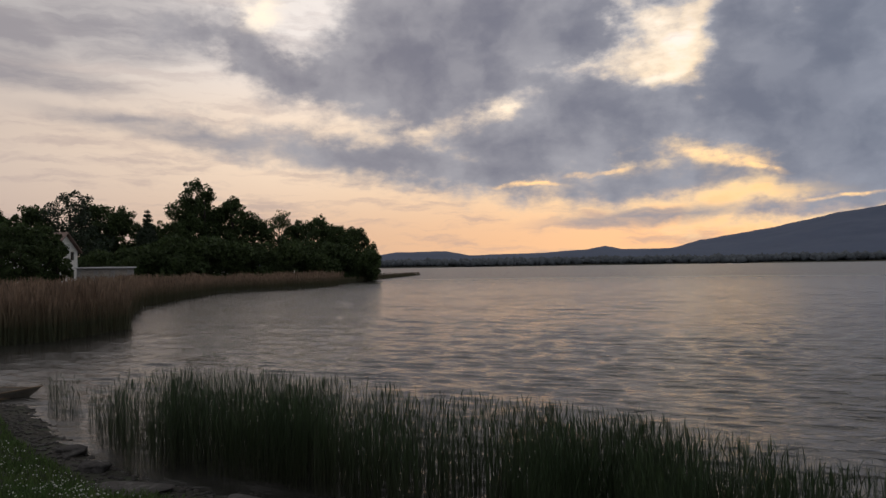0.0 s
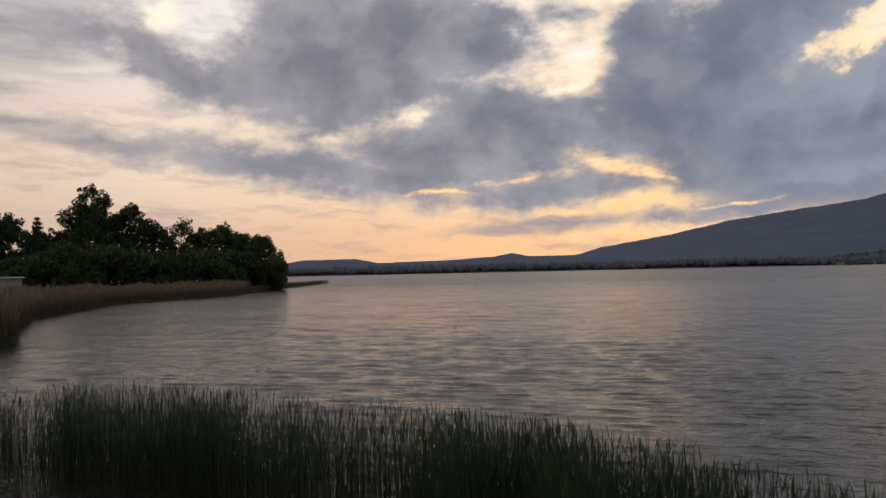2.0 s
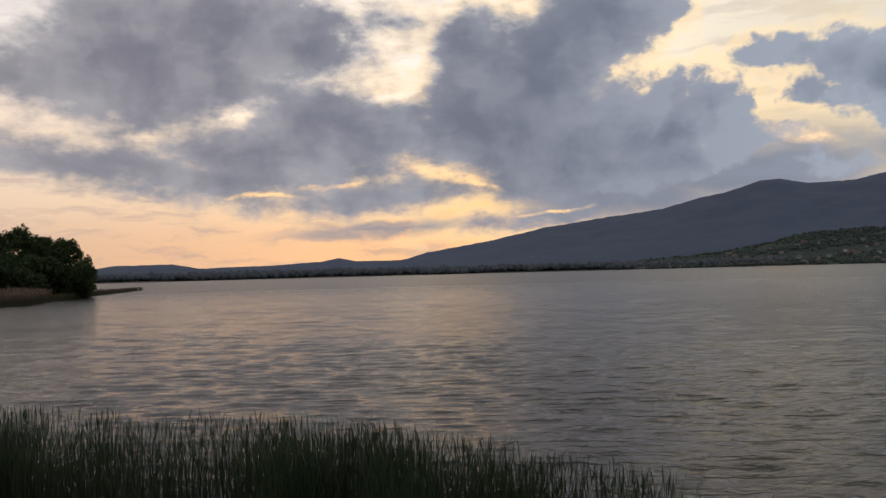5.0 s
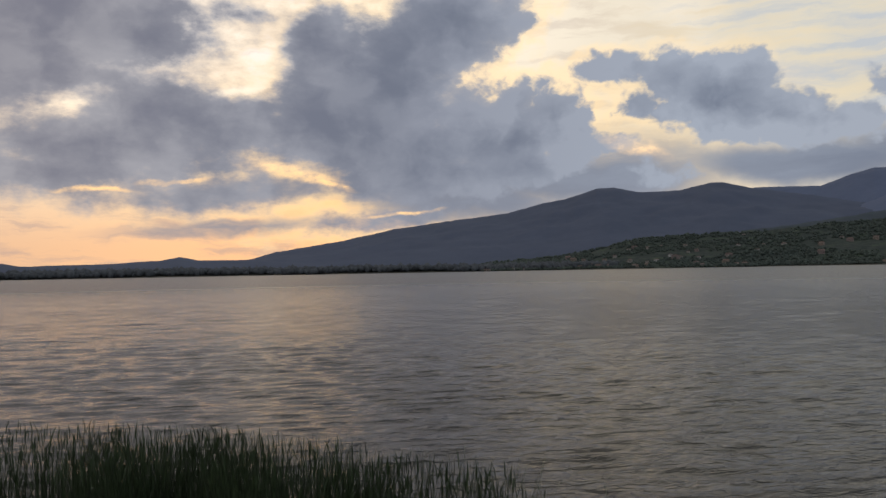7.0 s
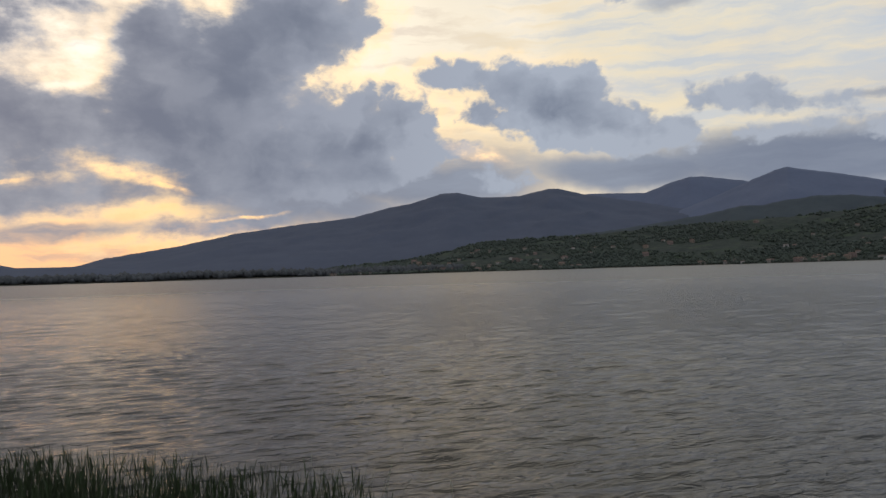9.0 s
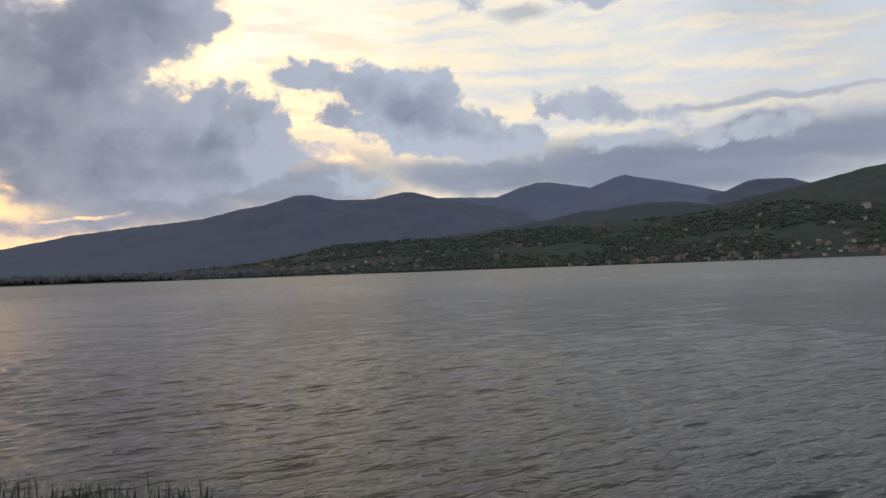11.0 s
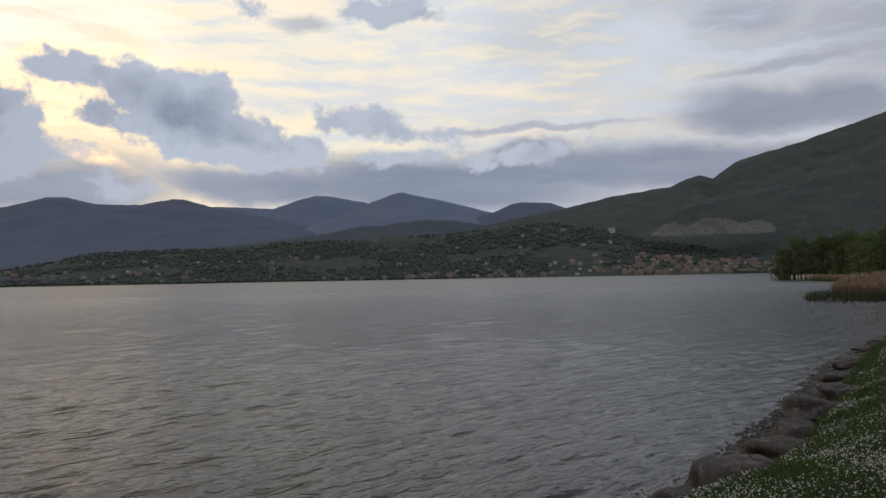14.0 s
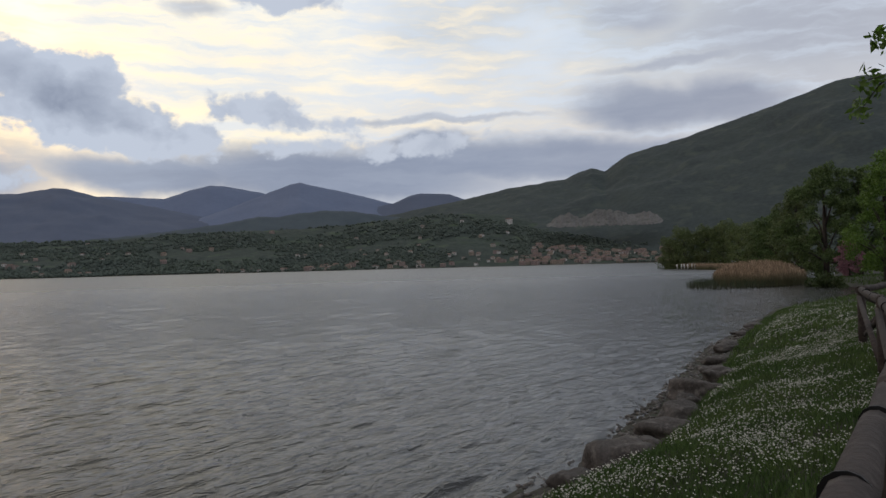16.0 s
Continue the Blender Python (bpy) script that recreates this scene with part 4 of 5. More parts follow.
rng = np.random.default_rng(11)
REAR = [(-27.5, 19.5), (-25, 18.0), (-23.5, 16.2), (-22.6, 14.8), (-16, 13.9), (-8, 12.3), (-3.7, 11.4), (4.8, 10.2), (13, 9.4), (18.8, 8.5), (24.3, 7.9), (29.6, 7.2), (34, 7.0), (42, 6.4)]
az = rng.uniform(-27.5, 43, 74000)
rear = np.interp(az, [a for a, _ in REAR], [d for _, d in REAR])
deep = np.interp(az, [-28, -24, -10, 0, 15, 42], [1.6, 2.7, 2.4, 2.6, 2.2, 0.9])
dist = rear - deep * rng.random(len(az)) ** 1.15
thick = np.interp(az, [-27.5, -25.5, -24.2, -22.5, -12, -6, -3, 0, 3, 7, 16, 22, 30, 36, 41], [0.10, 0.16, 0.22, 0.85, 1.0, 0.8, 0.42, 0.34, 0.5, 0.9, 0.9, 0.7, 0.5, 0.32, 0.12])
clump = np.array([noise.noise(Vector((d * math.sin(a) * 1.1, d * math.cos(a) * 1.6, 3.0))) for a, d in zip(np.radians(az), dist)])
keep = rng.random(len(az)) < thick * np.clip(0.42 + clump * 1.15, 0.06, 1.0) * 0.55
x, y = dist[keep] * np.sin(np.radians(az[keep])), dist[keep] * np.cos(np.radians(az[keep]))
wet = inland(x, y) < 0.25
x, y = x[wet], y[wet]
stem = 1.19 * np.interp(np.degrees(np.arctan2(x, y)), [-27, -24, -22.3], [0.62, 0.66, 1.0])
reed_bed("bulrush_bed", "bed of dark green bulrushes standing in shallow water", 12, x, y, stem, 0.008, 0.15, M_BULRUSH, 0.0115, (0.86, 0.13))


def shore_reeds(seed, count, d0, d1, az0, az1, r0, r1):
    rng = np.random.default_rng(seed)
    a, r = np.radians(rng.uniform(az0, az1, count)), rng.uniform(r0, r1, count)
    x, y = r * np.sin(a), r * np.cos(a)
    d = inland(x, y)
    m = (d > d0) & (d < d1)
    return x[m], y[m]


x, y = shore_reeds(21, 150000, -1.0, 8.0, -40, -7.4, 28, 142)
reed_bed("reed_bed", "bed of dry brown reeds, green at the foot", 22, x, y, 2.15, 0.03, 0.12, M_REED, 0.07)
x, y = shore_reeds(23, 16000, -1.0, 2.5, -8, -1.5, 142, 270)
reed_bed("reed_bed", "low fringe of dry brown reeds on the point", 24, x, y, 1.0, 0.07, 0.1, M_REED, 0.1)
rng = np.random.default_rng(25)
x, y = rng.uniform(84, 112, 26000), rng.uniform(-26, -8, 26000)
m = (((x - 98) / 11.5) ** 2 + ((y + 17.5 + (x - 98) * 0.1) / 5.2) ** 2) < 1
reed_bed("reed_bed", "clump of dry tan reeds on the eastern shore", 26, x[m], y[m], 2.45 * (1 - 0.5 * ((((x - 98) / 11.5) ** 2 + ((y + 17.5 + (x - 98) * 0.1) / 5.2) ** 2)[m]) ** 1.5), 0.035, 0.14, M_REED_TAN, 0.09)
rng = np.random.default_rng(29)
x, y = rng.uniform(78, 108, 9000), rng.uniform(-26, -6, 9000)
q = ((x - 92) / 12) ** 2 + ((y + 15.5 + (x - 98) * 0.25) / 5.0) ** 2
m = (q > 0.35) & (q < 1)
reed_bed("sedge_fringe", "green fringe of sedge before the dry reeds", 30, x[m], y[m], 0.9, 0.03, 0.2, M_BULRUSH)
x, y = shore_reeds(27, 16000, -2.5, 2.0, 93.4, 98.8, 200, 335)
reed_bed("reed_bed", "low strip of dry tan reeds before the willows", 28, x, y, 1.7, 0.12, 0.06, M_REED_TAN, 0.2)


# ---- white house, flat shed and garden wall on the western shore ----
def window(parent, x, y, z, w, h, face):
    """A window set into a wall; face is the way it looks, x or y."""
    rot = 0 if face == "y" else 90
    root = part("window", None, None, parent)
    root.matrix_local = pose(x, y, z, 0, 0, rot)
    bm = box(-w / 2, -0.04, 0, -w / 2 + 0.08, 0.06, h)
    for b in ((w / 2 - 0.08, -0.04, 0, w / 2, 0.06, h), (-w / 2, -0.04, 0, w / 2, 0.06, 0.08), (-w / 2, -0.04, h - 0.08, w / 2, 0.06, h), (-0.03, -0.04, 0, 0.03, 0.06, h)):
        box(*b, bm=bm)
    part("window_frame", bm, M_FRAME, root)
    part("pane", box(-w / 2 + 0.04, -0.02, 0.04, w / 2 - 0.04, 0.01, h - 0.04), M_GLASS, root)
    return root


def gable_house(m, w, d, eave, rise, label):
    root = thing("house", m, label, "house")
    bm = bmesh.new()
    pts = [(-w / 2, 0, -0.5), (w / 2, 0, -0.5), (w / 2, 0, eave), (0, 0, eave + rise), (-w / 2, 0, eave)]
    front = [bm.verts.new(p) for p in pts]
    rear = [bm.verts.new((p[0], d, p[2])) for p in pts]
    bm.faces.new(front)
    bm.faces.new(rear[::-1])
    for k in range(5):
        bm.faces.new((front[(k + 1) % 5], front[k], rear[k], rear[(k + 1) % 5]))
    part("wall", bm, M_WALL, root)
    bm = bmesh.new()
    for s in (-1, 1):
        a = Vector((0, -0.5, eave + rise + 0.22))
        b = Vector((s * (w / 2 + 0.5), -0.5, eave - 0.5 * rise / (w / 2) + 0.22))
        q = [bm.verts.new(p) for p in (a, b, b + Vector((0, d + 1, 0)), a + Vector((0, d + 1, 0)))]
        r = [bm.verts.new(v.co - Vector((0, 0, 0.2))) for v in q]
        bm.faces.new(q)
        bm.faces.new(r[::-1])
        for k in range(4):
            bm.faces.new((q[k], r[k], r[(k + 1) % 4], q[(k + 1) % 4]))
    part("roof", bm, M_ROOF, root)
    part("chimney", box(-1.2, d * 0.4, eave + rise - 0.9, -0.6, d * 0.4 + 0.6, eave + rise + 0.9, 0.03), M_CONCRETE, root)
    for z in (0.9, 3.6):
        for x in (-w * 0.28, w * 0.28):
            window(root, x, -0.01, z, 1.0, 1.3, "y")
        for y in (d * 0.25, d * 0.5, d * 0.75):
            window(root, w / 2 + 0.01, y, z, 1.0, 1.3, "x")
    return root


p = at(-26.4, 121)
gable_house(Matrix.Translation((p.x, p.y, 1.0)) @ pose(0, 0, 0, 0, 0, 92), 8.0, 11.0, 5.0, 2.4, "white two-storey house with gabled tile roof behind trees")
p = at(-23.9, 108)
shed = thing("flat_shed", Matrix.Translation((p.x, p.y, 1.15)) @ pose(0, 0, 0, 0, 0, 22), "low pale concrete shed with flat roof", "shed")
part("wall", box(-3.4, 0, -0.9, 3.4, 4, 2.2), M_CONCRETE, shed)
part("roof", box(-3.7, -0.4, 2.2, 3.7, 4.3, 2.4, 0.03), M_WALL, shed)
for k in range(3):
    part("door", box(-2.9 + k * 2.0, -0.03, 0.0, -1.4 + k * 2.0, 0.0, 1.95), M_FRAME, shed, "weathered shed door")


# ---- beached rowing boat ----
def rowing_boat(m):
    root = thing("rowing_boat", m, "worn pale rowing boat drawn up on the mud", "boat")
    L, stations, ring = 4.2, 15, 9
    outer, inner = [], []
    for i in range(stations):
        t = i / (stations - 1)
        wide = 0.66 * (1 - abs(2 * t - 0.85) ** 2.6 * 0.75) if t < 0.97 else 0.05
        wide *= max(0.06, min(1, (1 - t) * 3.2)) ** 0.6
        keel = 0.02 + 0.28 * max(0, t - 0.75) ** 2 * 8
        sheer = 0.46 + 0.22 * (2 * t - 0.9) ** 2
        o, n = [], []
        for k in range(ring):
            a = math.pi * k / (ring - 1)
            c, s = math.cos(a), math.sin(a)
            rise = 1 - s ** 1.6
            o.append((t * L - 0.5 * (1 - rise) * max(0, t - 0.72) / 0.28, wide * (1 if c >= 0 else -1) * abs(c) ** 0.7, keel + (sheer - keel) * (1 - s ** 1.6)))
            n.append((o[-1][0] * 0.985 + 0.03, o[-1][1] * 0.94, o[-1][2] + (0.035 if 0 < k < ring - 1 else 0)))
        outer.append(o)
        inner.append(n)
    bm = bmesh.new()
    V = [[[bm.verts.new(p) for p in row] for row in skin] for skin in (outer, inner)]
    for s, skin in enumerate(V):
        for a, b in zip(skin, skin[1:]):
            for k in range(ring - 1):
                f = (a[k], a[k + 1], b[k + 1], b[k])
                bm.faces.new(f if s else f[::-1]).smooth = True
    for a, b in zip(range(stations - 1), range(1, stations)):
        for k in (0, ring - 1):
            bm.faces.new((V[0][a][k], V[0][b][k], V[1][b][k], V[1][a][k]))
    bm.faces.new(V[0][0])
    bmesh.ops.recalc_face_normals(bm, faces=bm.faces[:])
    part("hull", bm, M_BOAT, root)
    for side in (0, ring - 1):
        part("gunwale", tube([Vector(r[side]) + Vector((0, 0, 0.01)) for r in outer], [0.028] * stations, 6), M_BOATWOOD, root, "rubbed timber gunwale")
    for t in (0.22, 0.52, 0.8):
        w = 0.58 * (1 - abs(2 * t - 0.85) ** 2.6 * 0.75)
        part("thwart", box(t * L - 0.12, -w, 0.36, t * L + 0.12, w, 0.39, 0.008), M_BOATWOOD, root)
    return root


rowing_boat(Matrix.Translation((-13.6, 18.0, -0.12)) @ pose(0, 0, 0, 3, 2.5, 8) @ Matrix.Diagonal((0.92, 0.92, 0.72, 1)))


# ---- far shore: town houses, woods, quarry, posts ----
def town_house(k, wall, w, d, h, rise):
    root = thing("town_house", Matrix.Translation((0, 0, -500)), "small " + ("cream", "ochre", "white", "rose")[k] + " house with clay tile roof across the lake", "house", "houses of the lakeside town")
    part("wall", box(-w / 2, -d / 2, -4, w / 2, d / 2, h), wall, root)
    bm = bmesh.new()
    e = 0.5
    a = [bm.verts.new(p) for p in ((-w / 2 - e, -d / 2 - e, h), (w / 2 + e, -d / 2 - e, h), (w / 2 + e, d / 2 + e, h), (-w / 2 - e, d / 2 + e, h))]
    r = [bm.verts.new(p) for p in ((-w / 2 + rise * 0.6, 0, h + rise), (w / 2 - rise * 0.6, 0, h + rise))]
    for f in ((a[0], a[1], r[1], r[0]), (a[2], a[3], r[0], r[1]), (a[1], a[2], r[1]), (a[3], a[0], r[0]), (a[3], a[2], a[1], a[0])):
        bm.faces.new(f)
    part("roof", bm, M_ROOF, root)
    for z in (1.0, 4.0):
        for x in (-w * 0.3, 0, w * 0.3):
            part("window", box(x - 0.6, -d / 2 - 0.05, z, x + 0.6, -d / 2 + 0.05, z + 1.6), M_GLASS, root)
    return root


def another_house(root, pieces, m):
    """One more house like root, sharing the meshes of its pieces."""
    ob = new("town_house")
    ob.matrix_world = m
    tagged(ob, root["label"], "house", root["group"])
    for p in pieces:
        part(p.name.split(".")[0], p.data, None, ob)
    return ob


bpy.context.view_layer.update()
HILLS = [bpy.data.objects[n] for n in ("hill_town", "mountain_east", "ground")]


def land_z(x, y):
    best = 0.0
    for ob in HILLS:
        hit, place, _, _ = ob.ray_cast((x, y, 3000), (0, 0, -1))
        if hit:
            best = max(best, place.z)
    return best


rnd = random.Random(5)
sites = []
for az0, az1, n, d0, d1 in ((84.5, 94.5, 140, 1722, 1950), (78, 86, 36, 1722, 1860), (68, 79, 24, 1722, 1790), (61, 69, 16, 1722, 1745), (40, 53, 42, 1740, 2100), (52, 70, 14, 1850, 2300), (70, 84, 16, 1850, 2250), (34, 42, 8, 1725, 1780)):
    for _ in range(n):
        sites.append((rnd.uniform(az0, az1), d0 + (d1 - d0) * rnd.random() ** 1.4))
places = [(az, at(az, dist, 0)) for az, dist in sites]
grounds = [land_z(p.x, p.y) for _, p in places]
kinds = [town_house(0, TOWN_WALLS[0], 13, 10, 7, 2.6), town_house(1, TOWN_WALLS[1], 16, 11, 8.5, 2.8), town_house(2, TOWN_WALLS[2], 12, 10, 6.5, 2.2), town_house(3, TOWN_WALLS[3], 18, 10, 9, 2.6)]
pieces = {k: list(k.children) for k in kinds}
for k, (az, p) in enumerate(places):
    base = kinds[rnd.choice((0, 1, 2, 3, 3, 1))] if az > 84 else kinds[rnd.choice((0, 1, 2, 0, 3))]
    m = Matrix.Translation((p.x, p.y, grounds[k])) @ pose(0, 0, 0, 0, 0, -az + rnd.uniform(-40, 40)) @ Matrix.Scale(rnd.uniform(0.5, 0.9), 4)
    if k < 4:
        kinds[k].matrix_world = m
    else:
        another_house(base, pieces[base], m)
p = at(82.7, 2230)
villa = another_house(kinds[2], pieces[kinds[2]], Matrix.Translation((p.x, p.y, land_z(p.x, p.y) + 3)) @ pose(0, 0, 0, 0, 0, -84) @ Matrix.Scale(1.7, 4))
tagged(villa, "large white villa alone on the wooded slope", "house")


def crowns(name, label, seed, spots, material, size):
    """Far crowns, each an uneven lump of a few dozen faces."""
    rng = np.random.default_rng(seed)
    bm = bmesh.new()
    bmesh.ops.create_icosphere(bm, subdivisions=1, radius=1)
    bm.verts.ensure_lookup_table()
    ball = np.array([v.co[:] for v in bm.verts])
    tri = np.array([[v.index for v in f.verts] for f in bm.faces])
    bm.free()
    n = len(spots)
    s = size * rng.uniform(0.55, 1.4, (n, 1, 1))
    v = ball[None] * s * rng.uniform(0.6, 1.25, (n, len(ball), 1)) * np.stack([np.ones(n), np.ones(n), rng.uniform(0.6, 1.15, n)], -1)[:, None]
    v = v + np.array(spots)[:, None] + np.array([0, 0, 0.6])[None, None] * s
    f = tri[None] + (np.arange(n) * len(ball))[:, None, None]
    return thing(name, Matrix(), label, "woods", kind="stuff", data=mesh_of(name, v.reshape(-1, 3), f.reshape(-1, 3), material, True))


spots = []
for _ in range(24000):
    az, t = rnd.uniform(34, 112), rnd.random()
    dist = 1716 + float(np.interp(az, [34, 78, 92, 112], [640, 640, 280, 260])) * t ** 1.3
    p = at(az, dist)
    if noise.noise(Vector((p.x * 0.005, p.y * 0.005, 2.0))) + 0.35 * noise.noise(Vector((p.x * 0.03, p.y * 0.03, 4.0))) > (0.14 if az < 84 else 0.3):
        continue
    if (84.3 < az < 94.8 and dist < 1980 or 70 < az < 84.3 and dist < 1760) and rnd.random() < 0.8:
        continue
    spots.append((p.x, p.y, land_z(p.x, p.y)))
crowns("hillside_woods", "dark green woods scattered over the hillside town", 31, spots, M_CLUMP, 3.4)
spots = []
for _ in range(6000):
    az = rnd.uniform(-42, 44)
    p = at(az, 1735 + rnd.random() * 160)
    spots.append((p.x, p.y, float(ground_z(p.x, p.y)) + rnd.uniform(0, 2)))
crowns("far_shore_woods", "dark low woods along the far shore", 32, spots, M_CLUMP_HAZE, 8.0)

def quarry():
    """Bare broken rock face in the wooded slope."""
    w, rows, cols = 8.4, 26, 120
    v = []
    for i in range(cols):
        az = 85.5 + w * i / (cols - 1)
        u = i / (cols - 1)
        top = np.interp(u, [0, 0.08, 0.2, 0.3, 0.45, 0.6, 0.75, 0.9, 1.0], [2.9, 3.45, 3.75, 3.3, 3.95, 3.8, 3.45, 3.65, 3.0]) + 0.16 * noise.fractal(Vector((az * 3, 0, 0)), 0.8, 2.0, 3)
        low = np.interp(u, [0, 0.1, 0.5, 0.9, 1.0], [2.8, 2.68, 2.72, 2.68, 2.8]) + 0.16 * noise.fractal(Vector((az * 4, 3, 0)), 0.8, 2.0, 3)
        for j in range(rows):
            t = j / (rows - 1)
            el = low + (top - low) * t
            d = 1975 + 60 * t + 5 * noise.fractal(Vector((az * 4.0, t * 2.5, 1.0)), 1.0, 2.0, 4)
            p = at(az, d)
            v.append((p.x, p.y, EYE + d * math.tan(radians(el))))
    i = (np.arange(cols - 1)[:, None] * rows + np.arange(rows - 1)[None]).ravel()
    thing("quarry_cliff", Matrix(), "bare pale limestone quarry face in the slope", "cliff", kind="structure",
          data=mesh_of("quarry_cliff", v, np.stack([i, i + 1, i + 1 + rows, i + rows], -1), M_CLIFF, True))


quarry()

for k in range(9):
    p = at(94.75 + 0.24 * k + (0.06 if k % 3 == 1 else 0), 262)
    post = thing("white_post", Matrix.Translation((p.x, p.y, 0.4)), "short white painted bollard on the grassy point", "bollard", "bollards on the grassy point")
    bm = tube([(0, 0, -0.3), (0, 0, 1.2), (0, 0, 1.3), (0, 0, 1.42)], [0.2, 0.2, 0.15, 0.04], 8)
    part("shaft", bm, M_POST, post)


# ---- rustic log fence beside the path ----
FENCE = [(-3.4, 1.46), (-0.9, 0.55), (1.15, -0.20), (4.9, -1.57), (8.5, -2.88), (12.2, -3.85), (16.5, -4.85), (18.8, -6.6), (21.3, -9.0), (24.0, -12.0)]


def rail(parent, a, b, r, sag=0.0, seed=0):
    rnd = random.Random(seed)
    pts, radii = [], []
    for k in range(9):
        t = k / 8
        pts.append(Vector(a).lerp(Vector(b), t) + Vector((rnd.uniform(-0.012, 0.012), rnd.uniform(-0.012, 0.012), -sag * math.sin(math.pi * t) + rnd.uniform(-0.008, 0.008))))
        radii.append(r * (1.08 - 0.16 * t) * rnd.uniform(0.97, 1.03))
    return part("rail", tube(pts, radii, 12, wobble=0.03, rng=rnd), M_LOG, parent)


fence = thing("log_fence", Matrix(), "weathered round-log fence with crossed braces and wire ties", "fence")
tops = []
for k, (x, y) in enumerate(FENCE):
    z = float(ground_z(x, y))
    rnd = random.Random(k)
    top = z + (0.94 if k < 5 else 1.08)
    tops.append(Vector((x, y, top)))
    part("post", tube([(x, y, z - 0.3), (x + rnd.uniform(-0.02, 0.02), y, z + 0.5), (x, y, top + 0.02), (x, y, top + 0.06)], [0.085, 0.08, 0.075, 0.05], 12, wobble=0.03, rng=rnd), M_LOG, fence)
for k, (a, b) in enumerate(zip(tops, tops[1:])):
    d = (b - a).normalized()
    rail(fence, a - d * 0.12 + Vector((0, 0, 0.03)), b + d * 0.12 + Vector((0, 0, 0.03)), 0.066, 0.015, 40 + k)
    low_a, low_b = Vector((a.x, a.y, a.z - 0.85)), Vector((b.x, b.y, b.z - 0.85))
    for j, (p, q) in enumerate(((a + Vector((0, 0, -0.12)), low_b), (low_a, b + Vector((0, 0, -0.12))))):
        rnd = random.Random(90 + k * 2 + j)
        side = Vector((-d.y, d.x, 0)) * (0.05 if j else -0.05)
        part("brace", tube([p + side, p.lerp(q, 0.5) + side + Vector((0, 0, rnd.uniform(-0.02, 0.02))), q + side], [0.05, 0.047, 0.044], 10, wobble=0.03, rng=rnd), M_LOG, fence)
    for t in (0.30, 0.68):
        c = a.lerp(b, t) + Vector((0, 0, 0.02))
        part("wire_tie", tube([c - d * 0.008, c + d * 0.008], [0.0745, 0.0745], 14), M_WIRE, fence, "dark wire tie round the rail")


# ---- boulders and pebbles at the water's edge ----
def boulder(x, y, w, d, h, seed, turn, label="rounded grey-brown boulder at the water's edge"):
    w, d, h = w * 0.88, d * 0.88, h * 0.85
    bm = bmesh.new()
    bmesh.ops.create_icosphere(bm, subdivisions=4, radius=1)
    for v in bm.verts:
        n = v.co.copy()
        c = 1 + 0.42 * noise.noise(n * 1.1 + Vector((seed * 3.1, 0, 0))) + 0.13 * noise.noise(n * 2.6 + Vector((0, seed * 1.7, 0))) + 0.05 * noise.noise(n * 7 + Vector((0, 0, seed)))
        e = Vector([math.copysign(abs(a) ** 0.84, a) for a in n]) * c
        v.co = Vector((e.x * w / 2, e.y * d / 2, e.z * h / 2))
    for f in bm.faces:
        f.smooth = True
    me = bpy.data.meshes.new("boulder")
    bm.to_mesh(me)
    bm.free()
    me.materials.append(M_ROCK)
    z = max(float(ground_z(x, y)), -0.1)
    return thing("boulder", Matrix.Translation((x, y, z + h * 0.22)) @ pose(0, 0, 0, 0, 0, turn), label, "boulder", "boulders along the bank", data=me)


for k, (x, y, w, d, h) in enumerate(((8.7, 1.75, 1.0, 0.7, 0.4), (9.75, 0.95, 1.05, 0.7, 0.42), (10.5, 0.30, 0.8, 0.65, 0.55), (11.4, -0.15, 0.7, 0.6, 0.35), (12.5, -0.5, 1.15, 0.7, 0.42), (13.6, -0.85, 0.9, 0.7, 0.35), (14.6, -1.15, 0.75, 0.7, 0.55),
                                     (15.9, -1.55, 1.1, 0.8, 0.6), (17.5, -2.1, 0.9, 0.7, 0.4), (19.4, -2.5, 1.3, 0.8, 0.45), (21.6, -2.95, 1.3, 0.8, 0.4), (24.2, -3.45, 1.5, 0.8, 0.4), (27, -4.1, 1.6, 0.9, 0.4), (30, -4.9, 1.7, 1.0, 0.4), (34, -6.1, 1.8, 1.0, 0.35),
                                     (6.9, 2.75, 0.9, 0.7, 0.4), (5.2, 3.8, 0.9, 0.7, 0.4))):
    q = random.Random(k + 200)
    f = q.uniform(0.7, 1.45) * (1.0 if x < 19 else 0.75)
    boulder(x - 0.1 + q.uniform(-0.2, 0.2), y + float(np.interp(x, [13, 19, 34], [-0.36, 0.04, 0.30])) + q.uniform(-0.12, 0.16), w * f, d * f, h * f * q.uniform(0.85, 1.2), k + 1, k * 63 - 15)
for k, (x, y, w, d, h) in enumerate(((-4.2, 10.0, 1.3, 0.8, 0.16), (-5.2, 11.3, 0.5, 0.4, 0.2), (-6.1, 12.5, 0.6, 0.5, 0.2), (-2.6, 9.7, 0.7, 0.4, 0.14), (-1.9, 9.5, 0.5, 0.35, 0.12))):
    boulder(x, y, w, d, h, k + 30, k * 50, "flat muddy rock on the dark shore")


def scatter(seed, n, x0, x1, y0, y1, d0, d1, power=1.0):
    rng = np.random.default_rng(seed)
    x, y = rng.uniform(x0, x1, n), rng.uniform(y0, y1, n)
    d = inland(x, y)
    m = (d > d0) & (d < d1)
    return x[m], y[m], d[m]


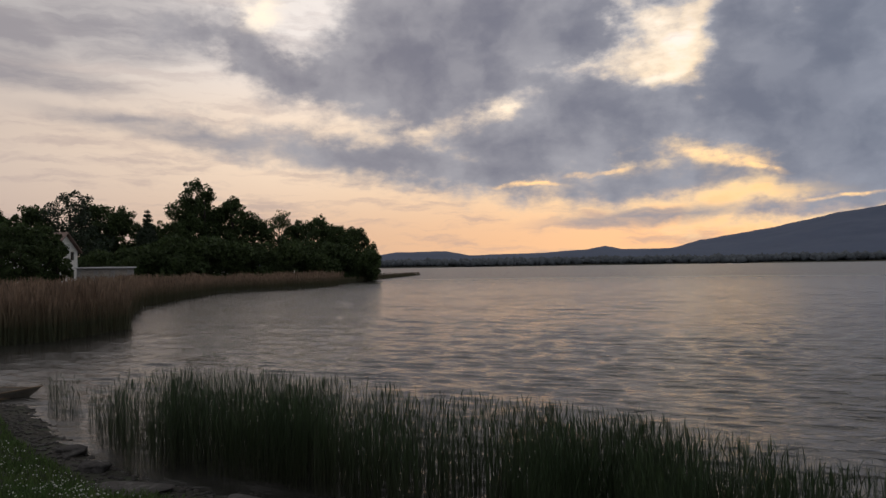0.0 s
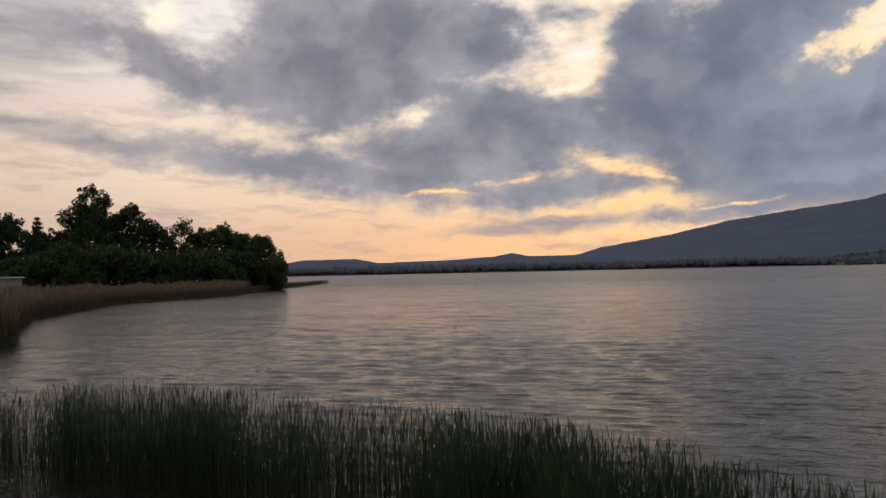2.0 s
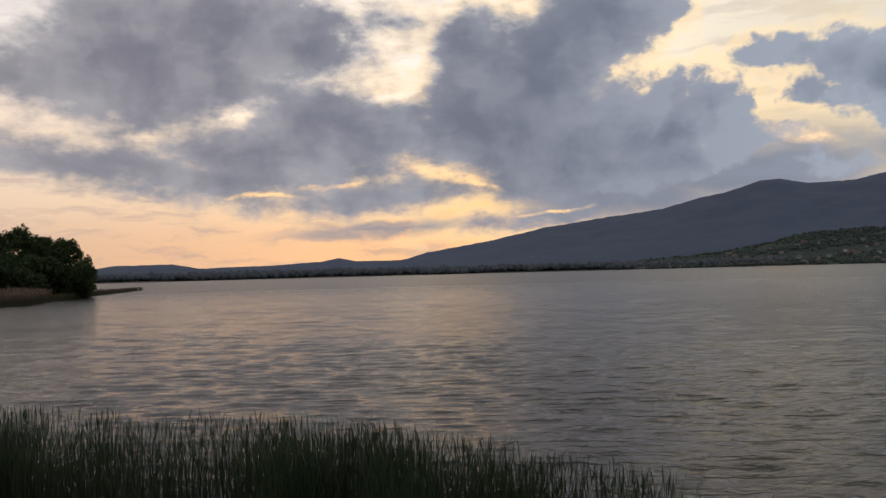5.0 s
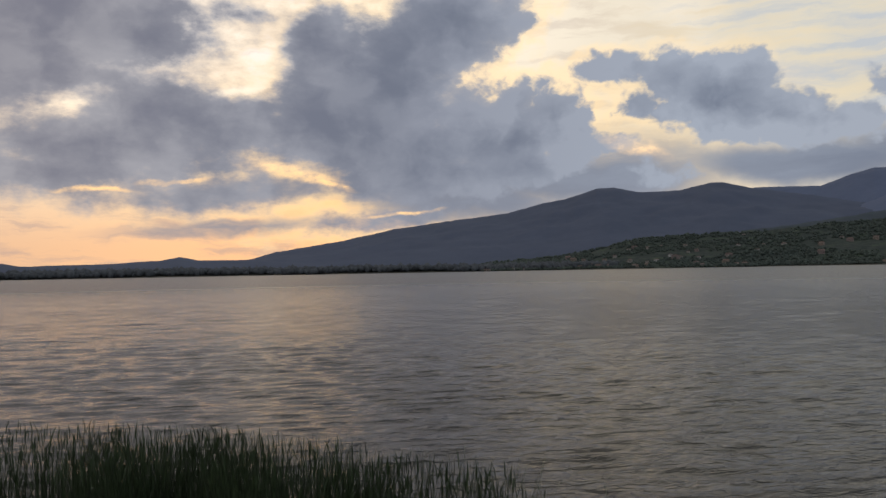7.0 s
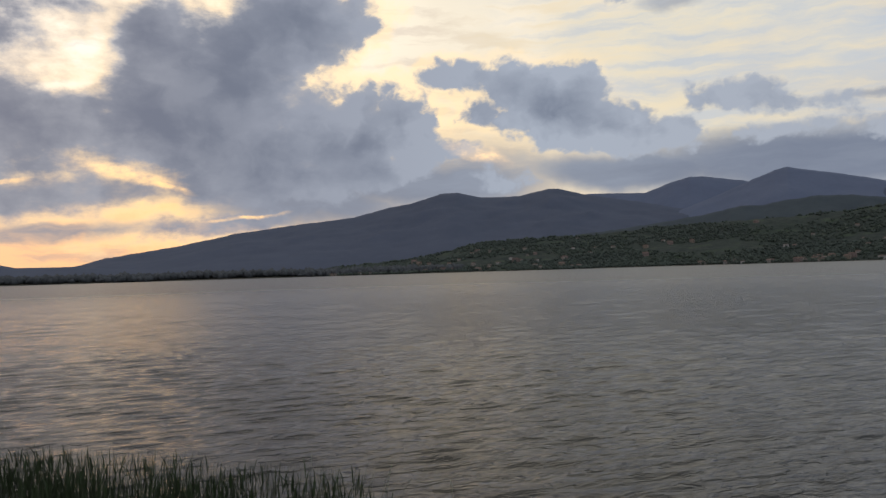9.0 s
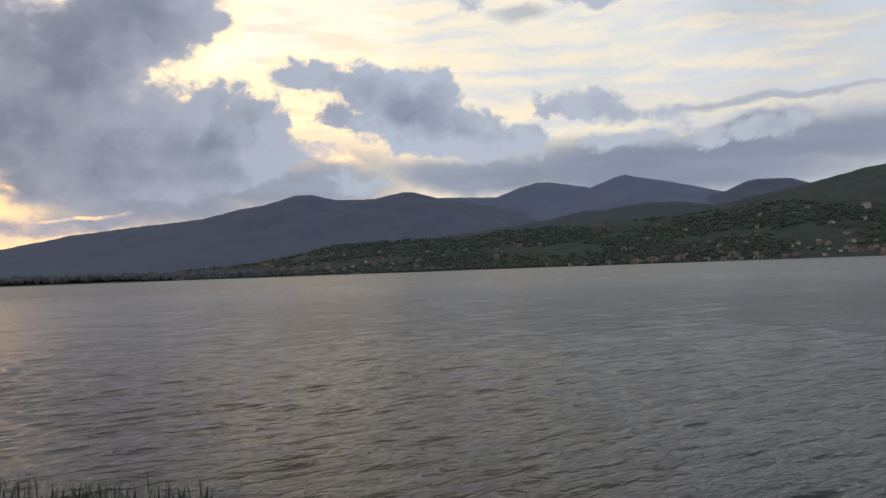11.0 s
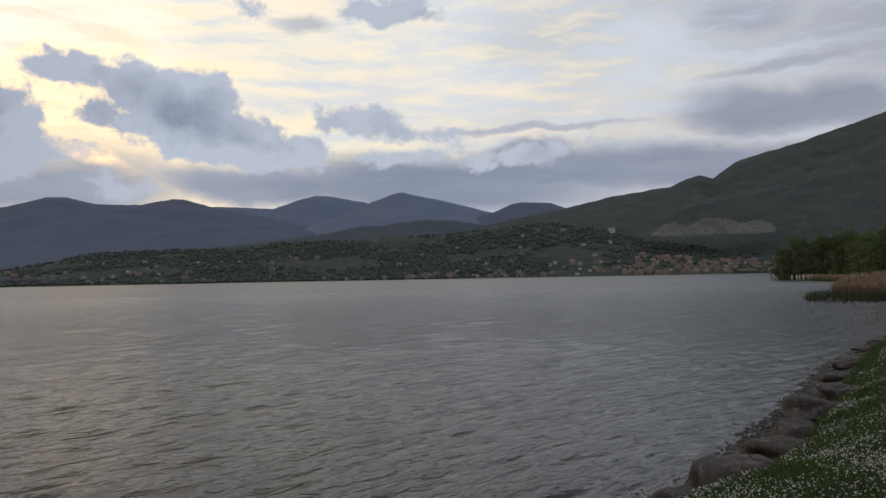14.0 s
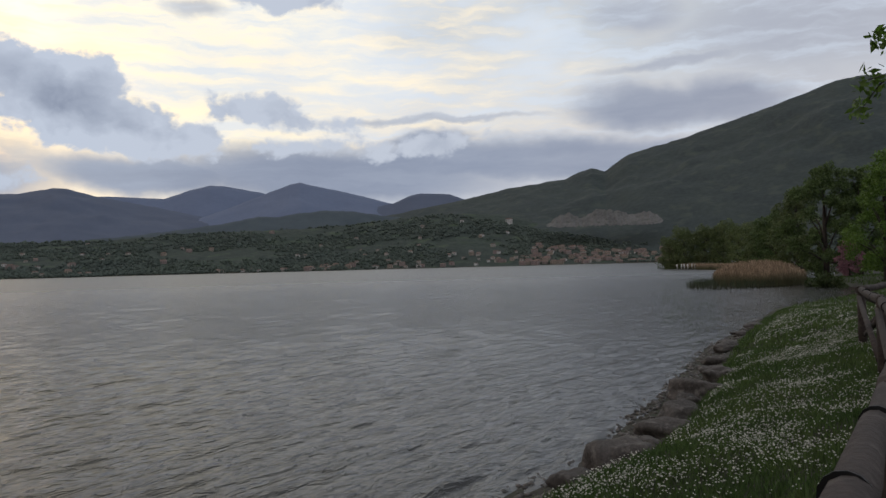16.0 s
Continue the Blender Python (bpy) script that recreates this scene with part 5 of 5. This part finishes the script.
def lumps(name, label, category, x, y, z, size, flatness, material, seed):
    rng = np.random.default_rng(seed)
    n = len(x)
    ball = np.array([(1, 0, 0), (0, 1, 0), (-1, 0, 0), (0, -1, 0), (0, 0, 1), (0, 0, -1)], float)
    tri = np.array([(0, 1, 4), (1, 2, 4), (2, 3, 4), (3, 0, 4), (1, 0, 5), (2, 1, 5), (3, 2, 5), (0, 3, 5)])
    a = rng.uniform(0, 6.28, n)
    s = size * rng.uniform(0.5, 1.5, n)
    v = ball[None] * np.stack([s * rng.uniform(0.8, 1.4, n), s, s * flatness], -1)[:, None]
    c, k = np.cos(a)[:, None], np.sin(a)[:, None]
    v = np.stack([v[..., 0] * c - v[..., 1] * k, v[..., 0] * k + v[..., 1] * c, v[..., 2]], -1) + np.stack([x, y, z], -1)[:, None]
    f = tri[None] + (np.arange(n) * 6)[:, None, None]
    return thing(name, Matrix(), label, category, kind="stuff", data=mesh_of(name, v.reshape(-1, 3), f.reshape(-1, 3), material, True))


x, y, d = scatter(51, 16000, 7, 40, -9, 4, -0.95, 0.4)
lumps("shore_pebbles", "wet stones and gravel along the waterline", "pebbles", x, y, ground_z(x, y) + 0.01, 0.05, 0.6, M_PEBBLE, 52)
x, y, d = scatter(53, 9000, -12, 0, 8, 19, -0.8, 1.0)
lumps("shore_pebbles", "muddy stones and gravel below the reeds", "pebbles", x, y, ground_z(x, y) + 0.005, 0.045, 0.4, M_MUDSTONE, 54)


# ---- grass and white flowers on the bank ----
def turf(seed, n, x0, x1, y0, y1, d0, d1, tall, width, name="bank_grass"):
    x, y, d = scatter(seed, n, x0, x1, y0, y1, d0, d1)
    rng = np.random.default_rng(seed + 1)
    tall = tall * rng.uniform(0.5, 1.5, len(x))
    v, f = blades(rng, x, y, ground_z(x, y) - 0.01, tall, np.full(len(x), width), np.abs(rng.normal(0, 0.45, len(x))))
    return thing(name, Matrix(), "lush green grass on the lake bank", "grass", kind="stuff", data=mesh_of(name, v, f, M_GRASS))


turf(61, 200000, 5.5, 20, -7, 3.0, 0.75, 7, 0.085, 0.011)
turf(63, 130000, 18, 46, -22, -1.5, 0.6, 12, 0.11, 0.022)
turf(65, 50000, 40, 110, -60, -8, 1.0, 40, 0.16, 0.06)
turf(67, 90000, -13, -2, 5.5, 17, 0.9, 9, 0.10, 0.013)


def flowers(seed, n, x0, x1, y0, y1, d0, d1, size, high):
    x, y, d = scatter(seed, n, x0, x1, y0, y1, d0, d1)
    rng = np.random.default_rng(seed + 1)
    patch = np.array([noise.noise(Vector((a * 0.55, b * 0.9, 5.0))) + 0.5 * noise.noise(Vector((a * 1.6, b * 2.2, 8.0))) for a, b in zip(x, y)])
    m = rng.random(len(x)) < np.clip(0.34 + patch * 1.1, 0.03, 1)
    x, y = x[m], y[m]
    lumps("white_flowers", "scattered white clover and dandelion heads in grass", "flowers", x, y, ground_z(x, y) + high * rng.uniform(0.6, 1.5, len(x)), size, 0.8, M_FLOWER, seed + 2)


flowers(71, 88000, 6, 20, -7, 2.5, 0.9, 7, 0.0088, 0.088)
flowers(73, 52000, 18, 46, -20, -2, 1.2, 10, 0.0135, 0.10)
flowers(75, 11000, -13, -3, 6, 16, 1.1, 9, 0.0095, 0.10)
